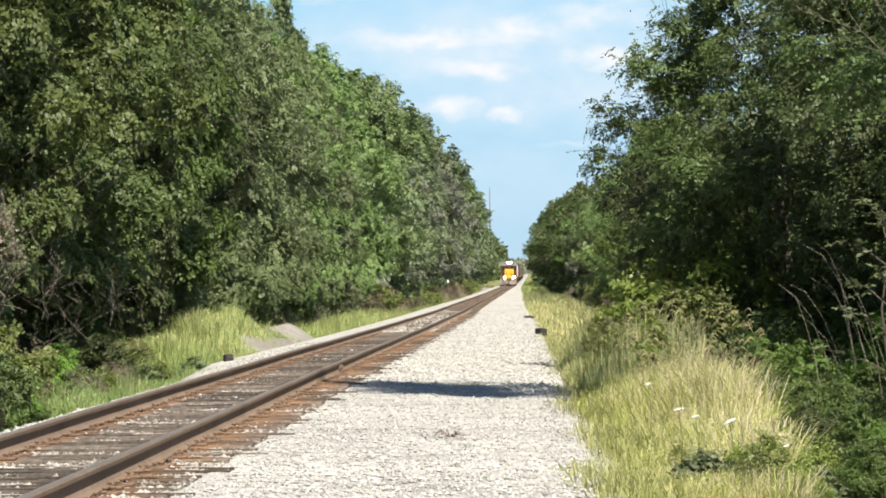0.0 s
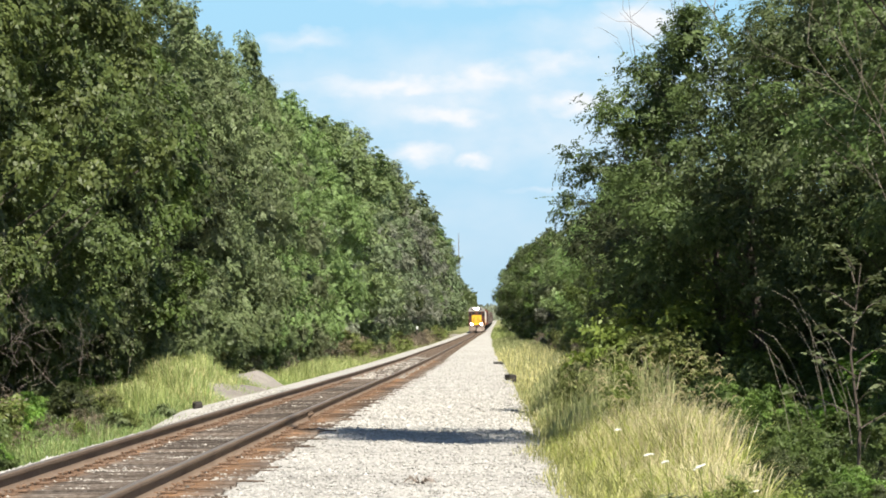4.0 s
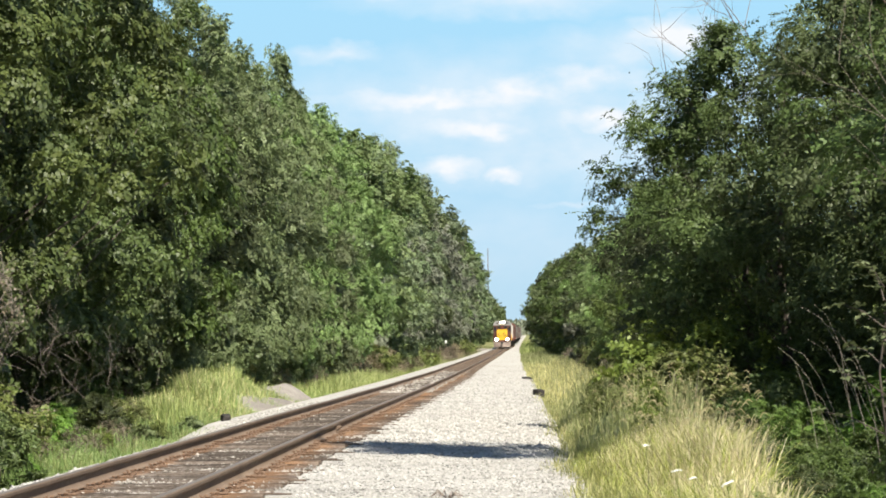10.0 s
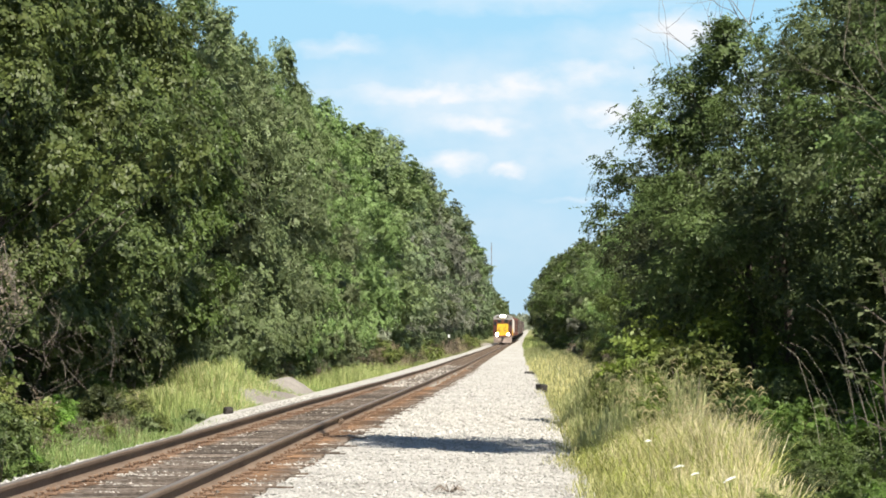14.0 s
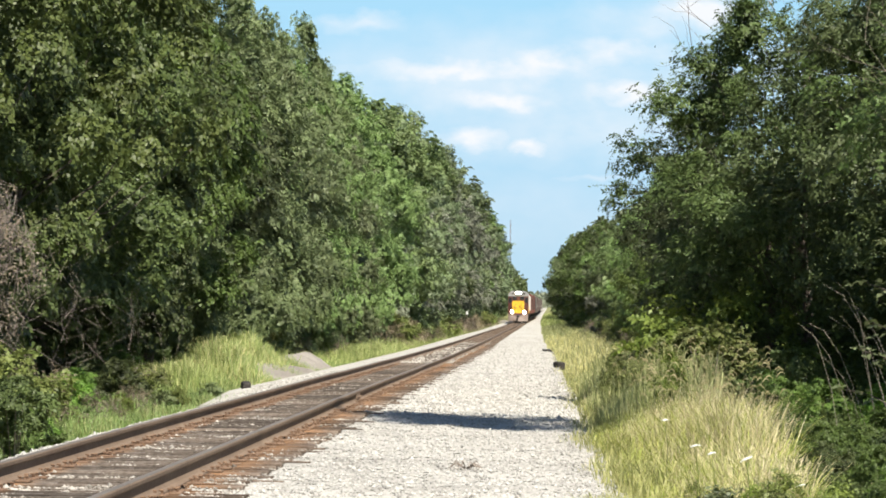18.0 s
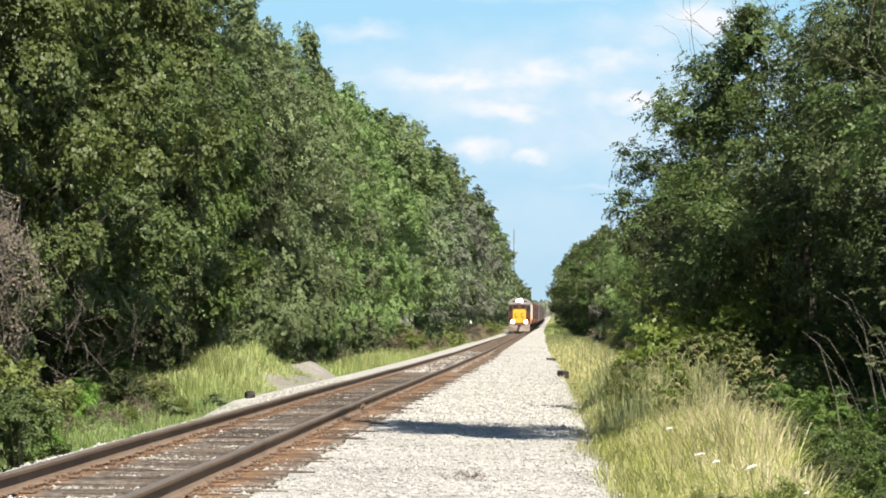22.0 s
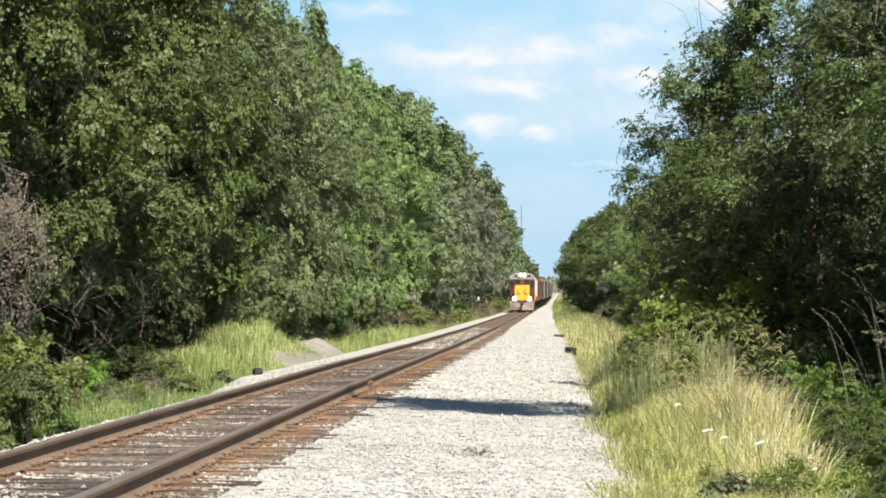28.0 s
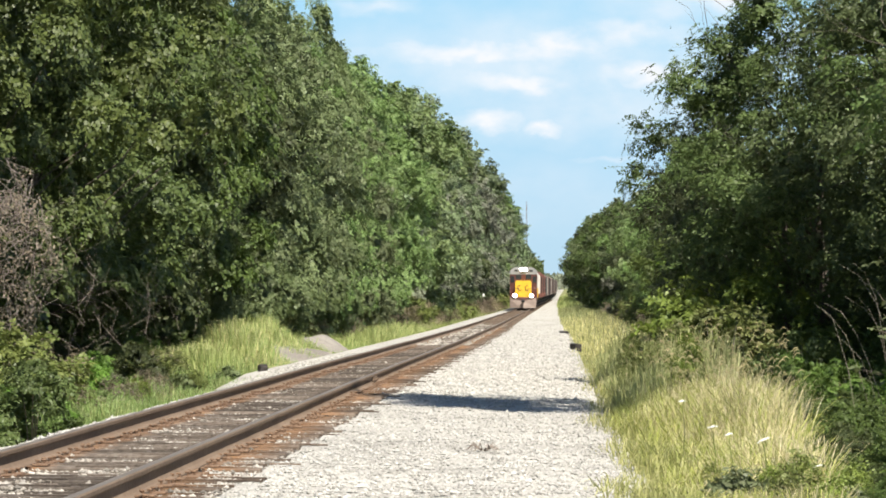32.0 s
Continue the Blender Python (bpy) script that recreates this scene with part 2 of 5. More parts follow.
class Form:
    """Collects solids into one mesh."""

    def __init__(self):
        self.v, self.f = [], []

    def add(self, verts, faces):
        k = len(self.v)
        self.v += [tuple(p) for p in verts]
        self.f += [tuple(i + k for i in f) for f in faces]
        return self

    def box(self, cx, cy, cz, sx, sy, sz, bevel=0.0, turn=None):
        """A box about its centre, its edges cut off by bevel."""
        hx, hy, hz = sx / 2, sy / 2, sz / 2
        b = min(bevel, hx * 0.8, hy * 0.8, hz * 0.8)
        vs, fs = [], []
        if b <= 0:
            vs = [(x, y, z) for z in (-hz, hz) for y in (-hy, hy) for x in (-hx, hx)]
            fs = [(0, 2, 3, 1), (4, 5, 7, 6), (0, 1, 5, 4), (2, 6, 7, 3), (0, 4, 6, 2), (1, 3, 7, 5)]
        else:
            ring = [(-hx + b, -hy), (hx - b, -hy), (hx, -hy + b), (hx, hy - b), (hx - b, hy), (-hx + b, hy), (-hx, hy - b), (-hx, -hy + b)]
            inner = [(x * (hx - b) / hx, y * (hy - b) / hy) for x, y in ring]
            for pts, z in ((inner, -hz), (ring, -hz + b), (ring, hz - b), (inner, hz)):
                vs += [(x, y, z) for x, y in pts]
            fs = [tuple(range(7, -1, -1)), tuple(range(24, 32))]
            for k in range(3):
                fs += [(8 * k + i, 8 * k + (i + 1) % 8, 8 * k + 8 + (i + 1) % 8, 8 * k + 8 + i) for i in range(8)]
        m = Matrix.Translation((cx, cy, cz)) @ (turn or Matrix.Identity(4))
        return self.add([m @ Vector(p) for p in vs], fs)

    def tube(self, path, radii, sides=6):
        """A round, tapering rod along a path."""
        path = [Vector(p) for p in path]
        if not hasattr(radii, "__len__"):
            radii = [radii] * len(path)
        vs, fs = [], []
        for i, p in enumerate(path):
            d = (path[min(i + 1, len(path) - 1)] - path[max(i - 1, 0)]).normalized()
            a = d.cross(Vector((0, 0, 1)) if abs(d.z) < 0.9 else Vector((1, 0, 0))).normalized()
            c = d.cross(a)
            for s in range(sides):
                w = 2 * math.pi * s / sides
                vs.append(p + (a * math.cos(w) + c * math.sin(w)) * radii[i])
        for i in range(len(path) - 1):
            for s in range(sides):
                fs.append((i * sides + s, i * sides + (s + 1) % sides, (i + 1) * sides + (s + 1) % sides, (i + 1) * sides + s))
        fs += [tuple(range(sides - 1, -1, -1)), tuple(range((len(path) - 1) * sides, len(path) * sides))]
        return self.add(vs, fs)

    def prism(self, outline, y0, y1):
        """An outline in x and z, drawn along y."""
        n = len(outline)
        vs = [(x, y0, z) for x, z in outline] + [(x, y1, z) for x, z in outline]
        return self.add(vs, [tuple(range(n)), tuple(range(2 * n - 1, n - 1, -1))] + [(i, i + n, (i + 1) % n + n, (i + 1) % n) for i in range(n)])

    def mesh(self, name, material, smooth=False):
        return mesh_from(name, self.v, self.f, material, smooth)


def part(name, form, material, parent, label="", smooth=False):
    me = form.mesh(name, material, smooth) if isinstance(form, Form) else form
    ob = new(name, me)
    ob.parent = parent
    if label:
        ob["label"] = label
    return ob


# ---- the lie of the land: the track's middle and its rail height, along y ----
LINE_Y = [-60, 0, 60, 100, 170, 260, 351, 480, 632, 1000, 1600, 4000]
LINE_X = [-3.92, -3.92, -3.92, -3.92, -3.92, -3.92, -3.92, -3.55, -2.7, -1.6, 0, 6]
LINE_Z = [0, 0, 0, -0.08, -0.12, -0.03, 0.0, 0.35, 0.87, 2.2, 4.5, 14]
_fine = np.arange(-60, 4000, 5.0)
_soft = np.hanning(15) / np.hanning(15).sum()
_tx = np.convolve(np.pad(np.interp(_fine, LINE_Y, LINE_X), 7, mode="edge"), _soft, "valid")
_tz = np.convolve(np.pad(np.interp(_fine, LINE_Y, LINE_Z), 7, mode="edge"), _soft, "valid")


def mid_x(y):
    return np.interp(y, _fine, _tx)


def rail_z(y):
    return np.interp(y, _fine, _tz)


CUT_V = [-400, -40, -16, -10, -7, -4.6, -3.0, -2.2, -1.5, 1.4, 4.4, 5.2, 7, 12, 40, 400]
CUT_Z = [-1.6, -1.4, -1.35, -1.22, -1.1, -0.92, -0.72, -0.44, -0.34, -0.36, -0.37, -0.38, -0.45, -0.6, -0.8, -1.4]


def ground_z(x, y):
    """Height of the soil."""
    mound = 1.05 * np.exp(-((x + 9.0) / 1.35) ** 2 - ((y - 93) / 10) ** 2)
    return np.interp(x - mid_x(y), CUT_V, CUT_Z) + rail_z(y) + mound


def track_pose(y, v=0.0, z=0.0, turn=0.0):
    """A pose on the track: v metres to the right of its middle, z over the rails."""
    slope = float(mid_x(y + 1) - mid_x(y - 1)) / 2
    rise = float(rail_z(y + 1) - rail_z(y - 1)) / 2
    return pose(float(mid_x(y)) + v, y, float(rail_z(y)) + z, math.degrees(math.atan(rise)), 0, turn - math.degrees(math.atan(slope)))


def sheet(name, ys, vs, height, material):
    """A sheet over the land, its rows across the track at ys, its columns vs metres from the track's middle."""
    verts = [(float(mid_x(y)) + v, y, height(float(mid_x(y)) + v, y)) for y in ys for v in vs]
    w = len(vs)
    faces = [(j * w + i, j * w + i + 1, j * w + w + i + 1, j * w + w + i) for j in range(len(ys) - 1) for i in range(w - 1)]
    return new(name, mesh_from(name, verts, faces, material, True))


far_ys = [-60, -30, 0, 15] + list(range(20, 200, 2)) + list(range(200, 700, 12)) + [700, 800, 900, 1000, 1300, 1600, 2200, 3000, 4000]
ground = sheet("ground", far_ys, [-3500, -1200, -400, -120, -40, -25, -16, -12, -10, -8.5, -7, -6.4, -5.8, -5.2, -4.6, -4.1, -3.6, -3.0, -2.2, -1.5, 1.4, 4.4, 4.8, 5.2, 6, 7, 9, 12, 25, 40, 120, 400, 1200, 3500],
               lambda x, y: float(ground_z(x, y)) + 0.05 * noise.noise((x * 0.6, y * 0.3, 0)), M["soil"])
tagged(ground, "grassy soil beside the railway, falling into a ditch", "ground", kind="structure")


SHOULDER_NEAR = ([-3.3, -2.7, -2.05, -1.45, -1.3, 1.3, 1.5, 2.2, 3.2, 4.3, 4.75], [-0.9, -0.66, -0.36, -0.24, -0.228, -0.232, -0.222, -0.228, -0.25, -0.265, -0.36])
SHOULDER_FAR = ([-3.3, -3.05, -2.05, -1.45, -1.3, 1.3, 1.5, 2.2, 3.2, 4.3, 4.75], [-0.7, -0.40, -0.27, -0.24, -0.228, -0.232, -0.222, -0.228, -0.25, -0.265, -0.36])


def bed_z(x, y):
    """Height of the crushed stone; the shoulder widens along the line."""
    v = x - float(mid_x(y))
    s = min(1.0, max(0.0, (y - 56) / 14))
    z = float(np.interp(v, *SHOULDER_NEAR)) * (1 - s) + float(np.interp(v, *SHOULDER_FAR)) * s + float(rail_z(y))
    if v > float(np.interp(y, [0, 150, 172, 260, 400, 600, 900], [4.8, 4.5, 4.25, 4.05, 3.8, 2.7, 2.2])):
        z -= 0.4
    edge = min(1.0, max(0.0, (4.75 - v)), max(0.0, (v + 3.3)))
    return z + edge * float(np.interp(y, [40, 75], [1.0, 0.2])) * (0.028 * noise.noise((x * 1.3, y * 0.7, 3)) + 0.02 * noise.noise((x * 5, y * 4, 5)))


bed_ys = list(range(-15, 14)) + list(np.arange(14, 70, 0.25)) + list(np.arange(70, 110, 0.4)) + list(np.arange(110, 200, 1.5)) + list(range(200, 1000, 15)) + [1000, 1500, 2500]
bed = sheet("ballast", bed_ys, [-3.3, -3.0, -2.7, -2.4, -2.1, -1.8, -1.5, -1.3, -1.0, -0.5, 0, 0.5, 1.0, 1.3] + list(np.arange(1.5, 4.8, 0.18)) + [4.75], bed_z, M["gravel"])
tagged(bed, "pale crushed limestone of the trackbed and service road", "gravel", kind="structure")


# ---- far sky with fair-weather clouds ----
def cloudy_sky():
    m, n, l, b = shader("cloudy_sky")
    co, sep = n.new("ShaderNodeTexCoord"), n.new("ShaderNodeSeparateXYZ")
    warp, nz, fine = n.new("ShaderNodeVectorMath"), n.new("ShaderNodeTexNoise"), n.new("ShaderNodeTexNoise")
    nz.inputs["Scale"].default_value, nz.inputs["Detail"].default_value = 0.026, 9
    fine.inputs["Scale"].default_value, fine.inputs["Detail"].default_value = 0.012, 8
    stretch = n.new("ShaderNodeMapping")
    stretch.inputs["Scale"].default_value = (1, 1, 1.7)
    l.new(co.outputs["Object"], stretch.inputs[0])
    l.new(stretch.outputs[0], nz.inputs["Vector"])
    l.new(stretch.outputs[0], fine.inputs["Vector"])
    warp.operation = "MULTIPLY_ADD"
    warp.inputs[1].default_value = (64, 0, 36)
    l.new(nz.outputs["Color"], warp.inputs[0])
    l.new(co.outputs["Object"], warp.inputs[2])
    shift = n.new("ShaderNodeVectorMath")
    shift.inputs[1].default_value = (-32, 0, -18)
    l.new(warp.outputs[0], shift.inputs[0])
    total = None
    for cx, cz, rx, rz, s in CLOUDS:
        mp, ln, mr = n.new("ShaderNodeMapping"), n.new("ShaderNodeVectorMath"), n.new("ShaderNodeMapRange")
        mp.vector_type = "TEXTURE"
        mp.inputs["Location"].default_value, mp.inputs["Scale"].default_value = (cx, 0, cz), (rx, 1e6, rz)
        ln.operation = "LENGTH"
        mr.inputs[1].default_value, mr.inputs[2].default_value, mr.inputs[3].default_value, mr.inputs[4].default_value = 0.1, 1.25, s, 0.0
        l.new(shift.outputs[0], mp.inputs[0])
        l.new(mp.outputs[0], ln.inputs[0])
        l.new(ln.outputs["Value"], mr.inputs[0])
        if total is None:
            total = mr.outputs[0]
        else:
            mx = n.new("ShaderNodeMath")
            mx.operation = "MAXIMUM"
            l.new(total, mx.inputs[0])
            l.new(mr.outputs[0], mx.inputs[1])
            total = mx.outputs[0]
    body = n.new("ShaderNodeMapRange")
    body.inputs[1].default_value, body.inputs[2].default_value, body.inputs[3].default_value, body.inputs[4].default_value = 0.32, 0.62, 0.55, 1.25
    l.new(fine.outputs[0], body.inputs[0])
    mask = n.new("ShaderNodeMath")
    mask.operation, mask.use_clamp = "MULTIPLY", True
    l.new(total, mask.inputs[0])
    l.new(body.outputs[0], mask.inputs[1])
    l.new(co.outputs["Object"], sep.inputs[0])
    up = n.new("ShaderNodeMapRange")
    up.inputs[1].default_value, up.inputs[2].default_value = 0, 560
    l.new(sep.outputs["Z"], up.inputs[0])
    air = ramp(n, [(0.0, SKY_LOW), (0.3, SKY_MID), (1.0, SKY_TOP)])
    l.new(up.outputs[0], air.inputs[0])
    mix = n.new("ShaderNodeMix")
    mix.data_type = "RGBA"
    l.new(mask.outputs[0], mix.inputs["Factor"])
    l.new(air.outputs[0], mix.inputs["A"])
    mix.inputs["B"].default_value = (*CLOUD_WHITE, 1)
    em = n.new("ShaderNodeEmission")
    l.new(mix.outputs["Result"], em.inputs[0])
    l.new(em.outputs[0], n["Material Output"].inputs[0])
    return m


SKY_LOW, SKY_MID, SKY_TOP, CLOUD_WHITE = (0.27, 0.37, 0.44), (0.235, 0.37, 0.47), (0.20, 0.375, 0.50), (0.47, 0.485, 0.505)
# middle x, height, half width, half height, strength
CLOUDS = [(-85, 334, 225, 23, 1.0), (10, 346, 75, 26, 1.1), (-62, 295, 95, 22, 1.0), (-95, 245, 54, 22, 1.05), (-22, 232, 38, 14, 0.9), (-250, 398, 75, 16, 0.5),
          (10, 470, 240, 26, 0.5), (-190, 482, 40, 20, 0.5), (215, 418, 84, 32, 1.0), (105, 362, 92, 26, 0.95), (115, 308, 92, 24, 1.0), (75, 190, 70, 7, 0.4), (45, 232, 28, 10, 0.4),
          (-40, 320, 330, 85, 0.56), (60, 255, 240, 60, 0.48), (330, 330, 120, 60, 0.5), (150, 400, 130, 40, 0.5), (-30, 150, 300, 70, 0.22)]
far_sky = new("sky_backdrop", mesh_from("sky_backdrop", [(-1500, 0, -60), (1500, 0, -60), (1500, 0, 1100), (-1500, 0, 1100)], [(0, 1, 2, 3)], cloudy_sky()))
far_sky.location = (0, 4300, 0)
tagged(far_sky, "pale blue summer sky with thin white cloud streaks", "sky", kind="structure")


# ---- railway track: two rails, sleepers with plates and spikes ----
RAIL_OUT = [(-0.072, -0.18), (0.072, -0.18), (0.072, -0.168), (0.03, -0.15), (0.012, -0.125), (0.011, -0.055), (0.034, -0.042), (0.036, -0.012), (0.028, -0.002),
            (-0.028, -0.002), (-0.036, -0.012), (-0.034, -0.042), (-0.011, -0.055), (-0.012, -0.125), (-0.03, -0.15), (-0.072, -0.168)]
track = tagged(new("railway_track"), "single railway track with rusty rails on worn wooden sleepers", "track", kind="structure")
rail_ys = list(np.arange(-16, 220, 4.0)) + list(range(220, 1000, 20)) + [1000, 1400, 2000, 3000]


def swept(outline, v0, ys, closed=True):
    vs, fs, n = [], [], len(outline)
    for y in ys:
        y = float(y)
        wob = 0.012 * noise.noise((y * 0.07, v0, 1)) + 0.008 * noise.noise((y * 0.2, v0, 7))
        for x, z in outline:
            vs.append((float(mid_x(y)) + v0 + x + wob, y, float(rail_z(y)) + z + wob))
    for j in range(len(ys) - 1):
        for i in range(n if closed else n - 1):
            fs.append((j * n + i, j * n + (i + 1) % n, j * n + n + (i + 1) % n, j * n + n + i))
    return Form().add(vs, fs)


for side in (-0.755, 0.755):
    rail = part("rail", swept(RAIL_OUT, side, rail_ys), M["rail"], track, "rusty brown steel rail with a worn head")
    part("running_surface", swept([(0.029, -0.002), (0.026, 0.002), (-0.026, 0.002), (-0.029, -0.002)], side, rail_ys, False), M["railhead"], rail, "dull grey steel band worn by wheels")
    for y in ((54.0,) if side > 0 else ()):
        bar = Form()
        for s in (-1, 1):
            bar.box(float(mid_x(y)) + side + s * 0.03, y, float(rail_z(y)) - 0.095, 0.03, 0.9, 0.085, 0.008)
            for k in (-0.36, -0.22, -0.08, 0.08, 0.22, 0.36):
                bar.tube([(float(mid_x(y)) + side + s * 0.04, y + k, float(rail_z(y)) - 0.095), (float(mid_x(y)) + side + s * 0.075, y + k, float(rail_z(y)) - 0.095)], 0.016, 6)
        part("joint_bar", bar, M["rail"], track, "bolted rusty joint bar")

tie_meshes = []
rng = np.random.default_rng(5)
for k in range(6):
    f = Form()
    f.box(0, 0, -0.285, 2.6, 0.23, 0.17, 0.014)
    # weather checks split along the grain
    for j in range(7):
        x0, w0 = float(rng.uniform(-1.1, 0.9)), float(rng.uniform(0.25, 0.8))
        f.box(x0 + w0 / 2, float(rng.uniform(-0.09, 0.09)), -0.199, w0, float(rng.uniform(0.012, 0.03)), float(rng.uniform(0.012, 0.03)), 0.003)
    f.v = [(x + 0.012 * noise.noise((x * 4, y * 9, k)), y + 0.012 * noise.noise((x * 3, z * 9, k + 9)), z + 0.012 * noise.noise((x * 6, y * 8, k + 4))) for x, y, z in f.v]
    tie_meshes.append(f.mesh("sleeper", M["tie"]))
plate = Form()
for s in (-0.755, 0.755):
    plate.box(s, 0, -0.189, 0.36, 0.19, 0.02, 0.004)
    for dx, dy in ((-0.09, 0.05), (0.09, -0.05), (0.135, 0.05), (-0.135, -0.05)):
        plate.box(s + dx, dy, -0.165, 0.022, 0.022, 0.045, 0.004)
        plate.box(s + dx * 0.93, dy, -0.148, 0.042, 0.032, 0.018, 0.005)
plate_mesh = plate.mesh("tie_plate", M["rust"])
tie_ys, y = [], 15.0
while y < 700:
    tie_ys.append(y)
    y += float(rng.normal(0.52, 0.025))
NEAR_TIES = 300
rest, rest_plates = Form(), Form()
for k, y in enumerate(tie_ys):
    m = track_pose(y, float(rng.normal(0, 0.03)), float(rng.normal(-0.006, 0.012)), float(rng.normal(0, 0.7)))
    if k < NEAR_TIES:
        t_ob = part("sleeper", tie_meshes[k % 6], None, track)
        t_ob.matrix_local = m
        if k < 150:
            part("tie_plate", plate_mesh, None, t_ob, "rust-red plates and spikes")
    else:
        f = Form().box(0, 0, -0.285, 2.6, 0.23, 0.17)
        rest.add([m @ Vector(p) for p in f.v], f.f)
for k in range(57):
    f = Form().box(0, 0, -0.285, 2.6, 0.23, 0.17)
    rest.add([track_pose(14.5 - 0.52 * k) @ Vector(p) for p in f.v], f.f)
tagged(part("far_sleepers", rest, M["tie"], track), kind="stuff")

# ---- loose stones on the road and between the sleepers ----
def stones(name, count, box, size, material, drop=0.3, cribs=None):
    r = np.random.default_rng(len(name) + count)
    u = r.random(count)
    y = 1 / ((1 - u) / box[2] + u / box[3])
    x = r.uniform(box[0], box[1], count)
    if cribs is not None:
        y = cribs[np.clip(np.searchsorted(cribs, y), 0, len(cribs) - 1)] + 0.26 + r.normal(0, 0.07, count)
        patch = np.array([noise.noise((float(p) * 0.9, float(q) * 0.55, 2.0)) for p, q in zip(x, y)])
        keep = patch + r.normal(0, 0.12, count) > -0.08
        x, y = x[keep], y[keep]
        count = len(x)
    s = r.uniform(size[0], size[1], count) * np.where(r.random(count) < 0.06, 1.6, 1.0)
    base = np.array([(1, 0, 0), (0, 1, 0), (-1, 0, 0), (0, -1, 0), (0.25, 0.2, 0.8), (-0.2, -0.1, -0.8)])
    a = r.uniform(0, 6.28, count)
    ca, sa = np.cos(a), np.sin(a)
    v = base[None] * (1 + r.uniform(-0.35, 0.35, (count, 6, 3))) * s[:, None, None]
    w = np.stack([v[..., 0] * ca[:, None] - v[..., 1] * sa[:, None], v[..., 0] * sa[:, None] + v[..., 1] * ca[:, None], v[..., 2]], -1)
    z = np.array([bed_z(float(a_), float(b_)) for a_, b_ in zip(x, y)])
    w += np.stack([x, y, z + s * drop], -1)[:, None]
    tri = np.array([(0, 1, 4), (1, 2, 4), (2, 3, 4), (3, 0, 4), (1, 0, 5), (2, 1, 5), (3, 2, 5), (0, 3, 5)])
    f = (tri[None] + 6 * np.arange(count)[:, None, None]).reshape(-1, 3)
    return new(name, mesh_from(name, w.reshape(-1, 3).tolist(), f.tolist(), material))


tagged(stones("crushed_stones", 20000, (-2.56, 0.75, 20, 75), (0.010, 0.02), M["stone"]), "loose crushed limestone lying on the service road", "stones", kind="stuff")
tagged(stones("coarse_stones", 7500, (-2.5, 0.6, 48, 240), (0.016, 0.036), M["stone"], 0.2), "coarser crushed limestone further along the road", "stones", kind="stuff")
# stones heaped unevenly between the sleepers
crib = np.array(tie_ys[:170])
tagged(stones("ballast_stones", 30000, (-5.2, -2.6, 20, 80), (0.009, 0.02), M["crib_stone"], 0.85, crib), "pale ballast stones between the sleepers", "stones", kind="stuff")
tagged(stones("far_ballast", 8000, (-5.2, -2.95, 80, 190), (0.02, 0.045), M["crib_stone"], 0.9, np.array(tie_ys[170:])), "pale ballast stones between far sleepers", "stones", kind="stuff")
tagged(stones("shoulder_stones", 5000, (-6.4, -5.2, 30, 90), (0.014, 0.028), M["stone"], 0.3), "pale ballast stones along the track's edge", "stones", kind="stuff")


# ---- trees ----
def unit(v):
    return v / (np.linalg.norm(v, axis=-1, keepdims=True) + 1e-9)


def leaves(r, centres, face, per, length, size, material, name, slim=0.6, droop=0.8, jitter=0.3):
    """A leafy twig at each centre: leaves set in turn on both sides of a drooping axis; face: the way that the spray looks."""
    m = len(centres)
    face = unit(face + r.normal(0, 0.2, (m, 3)))
    axis = r.normal(0, 0.8, (m, 3)) + face * 0.25 + np.array([0, 0, -0.25])
    axis = unit(axis - face * (axis * face).sum(1, keepdims=True))
    side = np.cross(face, axis)
    span = length * r.uniform(0.65, 1.35, (m, 1, 1))
    u = (np.arange(per) / max(1, per - 1) - 0.35)[None, :, None] + r.normal(0, 0.05, (m, per, 1))
    sgn = np.where(np.arange(per) % 2, 1.0, -1.0)[None, :, None]
    s = size * r.uniform(0.6, 1.35, (m, per, 1)) * (1.05 - 0.35 * np.abs(u))
    p = centres[:, None] + axis[:, None] * u * span - face[:, None] * droop * (u * span) ** 2
    d = unit(axis[:, None] * 0.55 + side[:, None] * sgn * r.uniform(0.35, 1.1, (m, per, 1)) + r.normal(0, 0.25, (m, per, 3)) + np.array([0, 0, -0.15]))
    nrm = face[:, None] + r.normal(0, jitter, (m, per, 3))
    nrm = unit(nrm - d * (nrm * d).sum(2, keepdims=True))
    w = np.cross(nrm, d)
    p = p + d * s * 0.5
    fold = nrm * s * 0.1
    quad = np.stack([p - d * s * 0.5, p + w * s * slim * 0.5 - d * s * 0.08 + fold, p + d * s * 0.5, p - w * s * slim * 0.5 - d * s * 0.08 + fold], 2)
    return quads(name, quad.reshape(-1, 4, 3), material)


def crown_lobes(r, height, radius, low, count, size, shape=1.0, light=None, ragged=0.3):
    """Leafy domes that make up a crown: middle, radius, the way out of the crown."""
    c, rad, out = [], [], []
    for k in range(count):
        h = (k + r.random()) / count
        a = r.uniform(0, 6.28) if light is None or k % 5 == 0 else light + r.uniform(-1.45, 1.45)
        prof = math.sin(math.pi * min(1.0, h * 0.82 + 0.17) ** shape) ** 0.6
        s = size * r.choice([0.55, 0.75, 0.9, 1.1, 1.45]) * (0.55 + 0.45 * prof)
        q = max(0.0, radius * prof * (1 + ragged * r.uniform(-1.3, 0.6)) - s * 0.6)
        z = low + s * 0.3 + (height - low - s) * h
        c.append((q * math.cos(a), q * math.sin(a), z))
        o = np.array([math.cos(a), math.sin(a), 0.35 + 0.9 * (h - 0.3)])
        out.append(o / np.linalg.norm(o))
        rad.append(s)
    return np.array(c), np.array(rad), np.array(out)


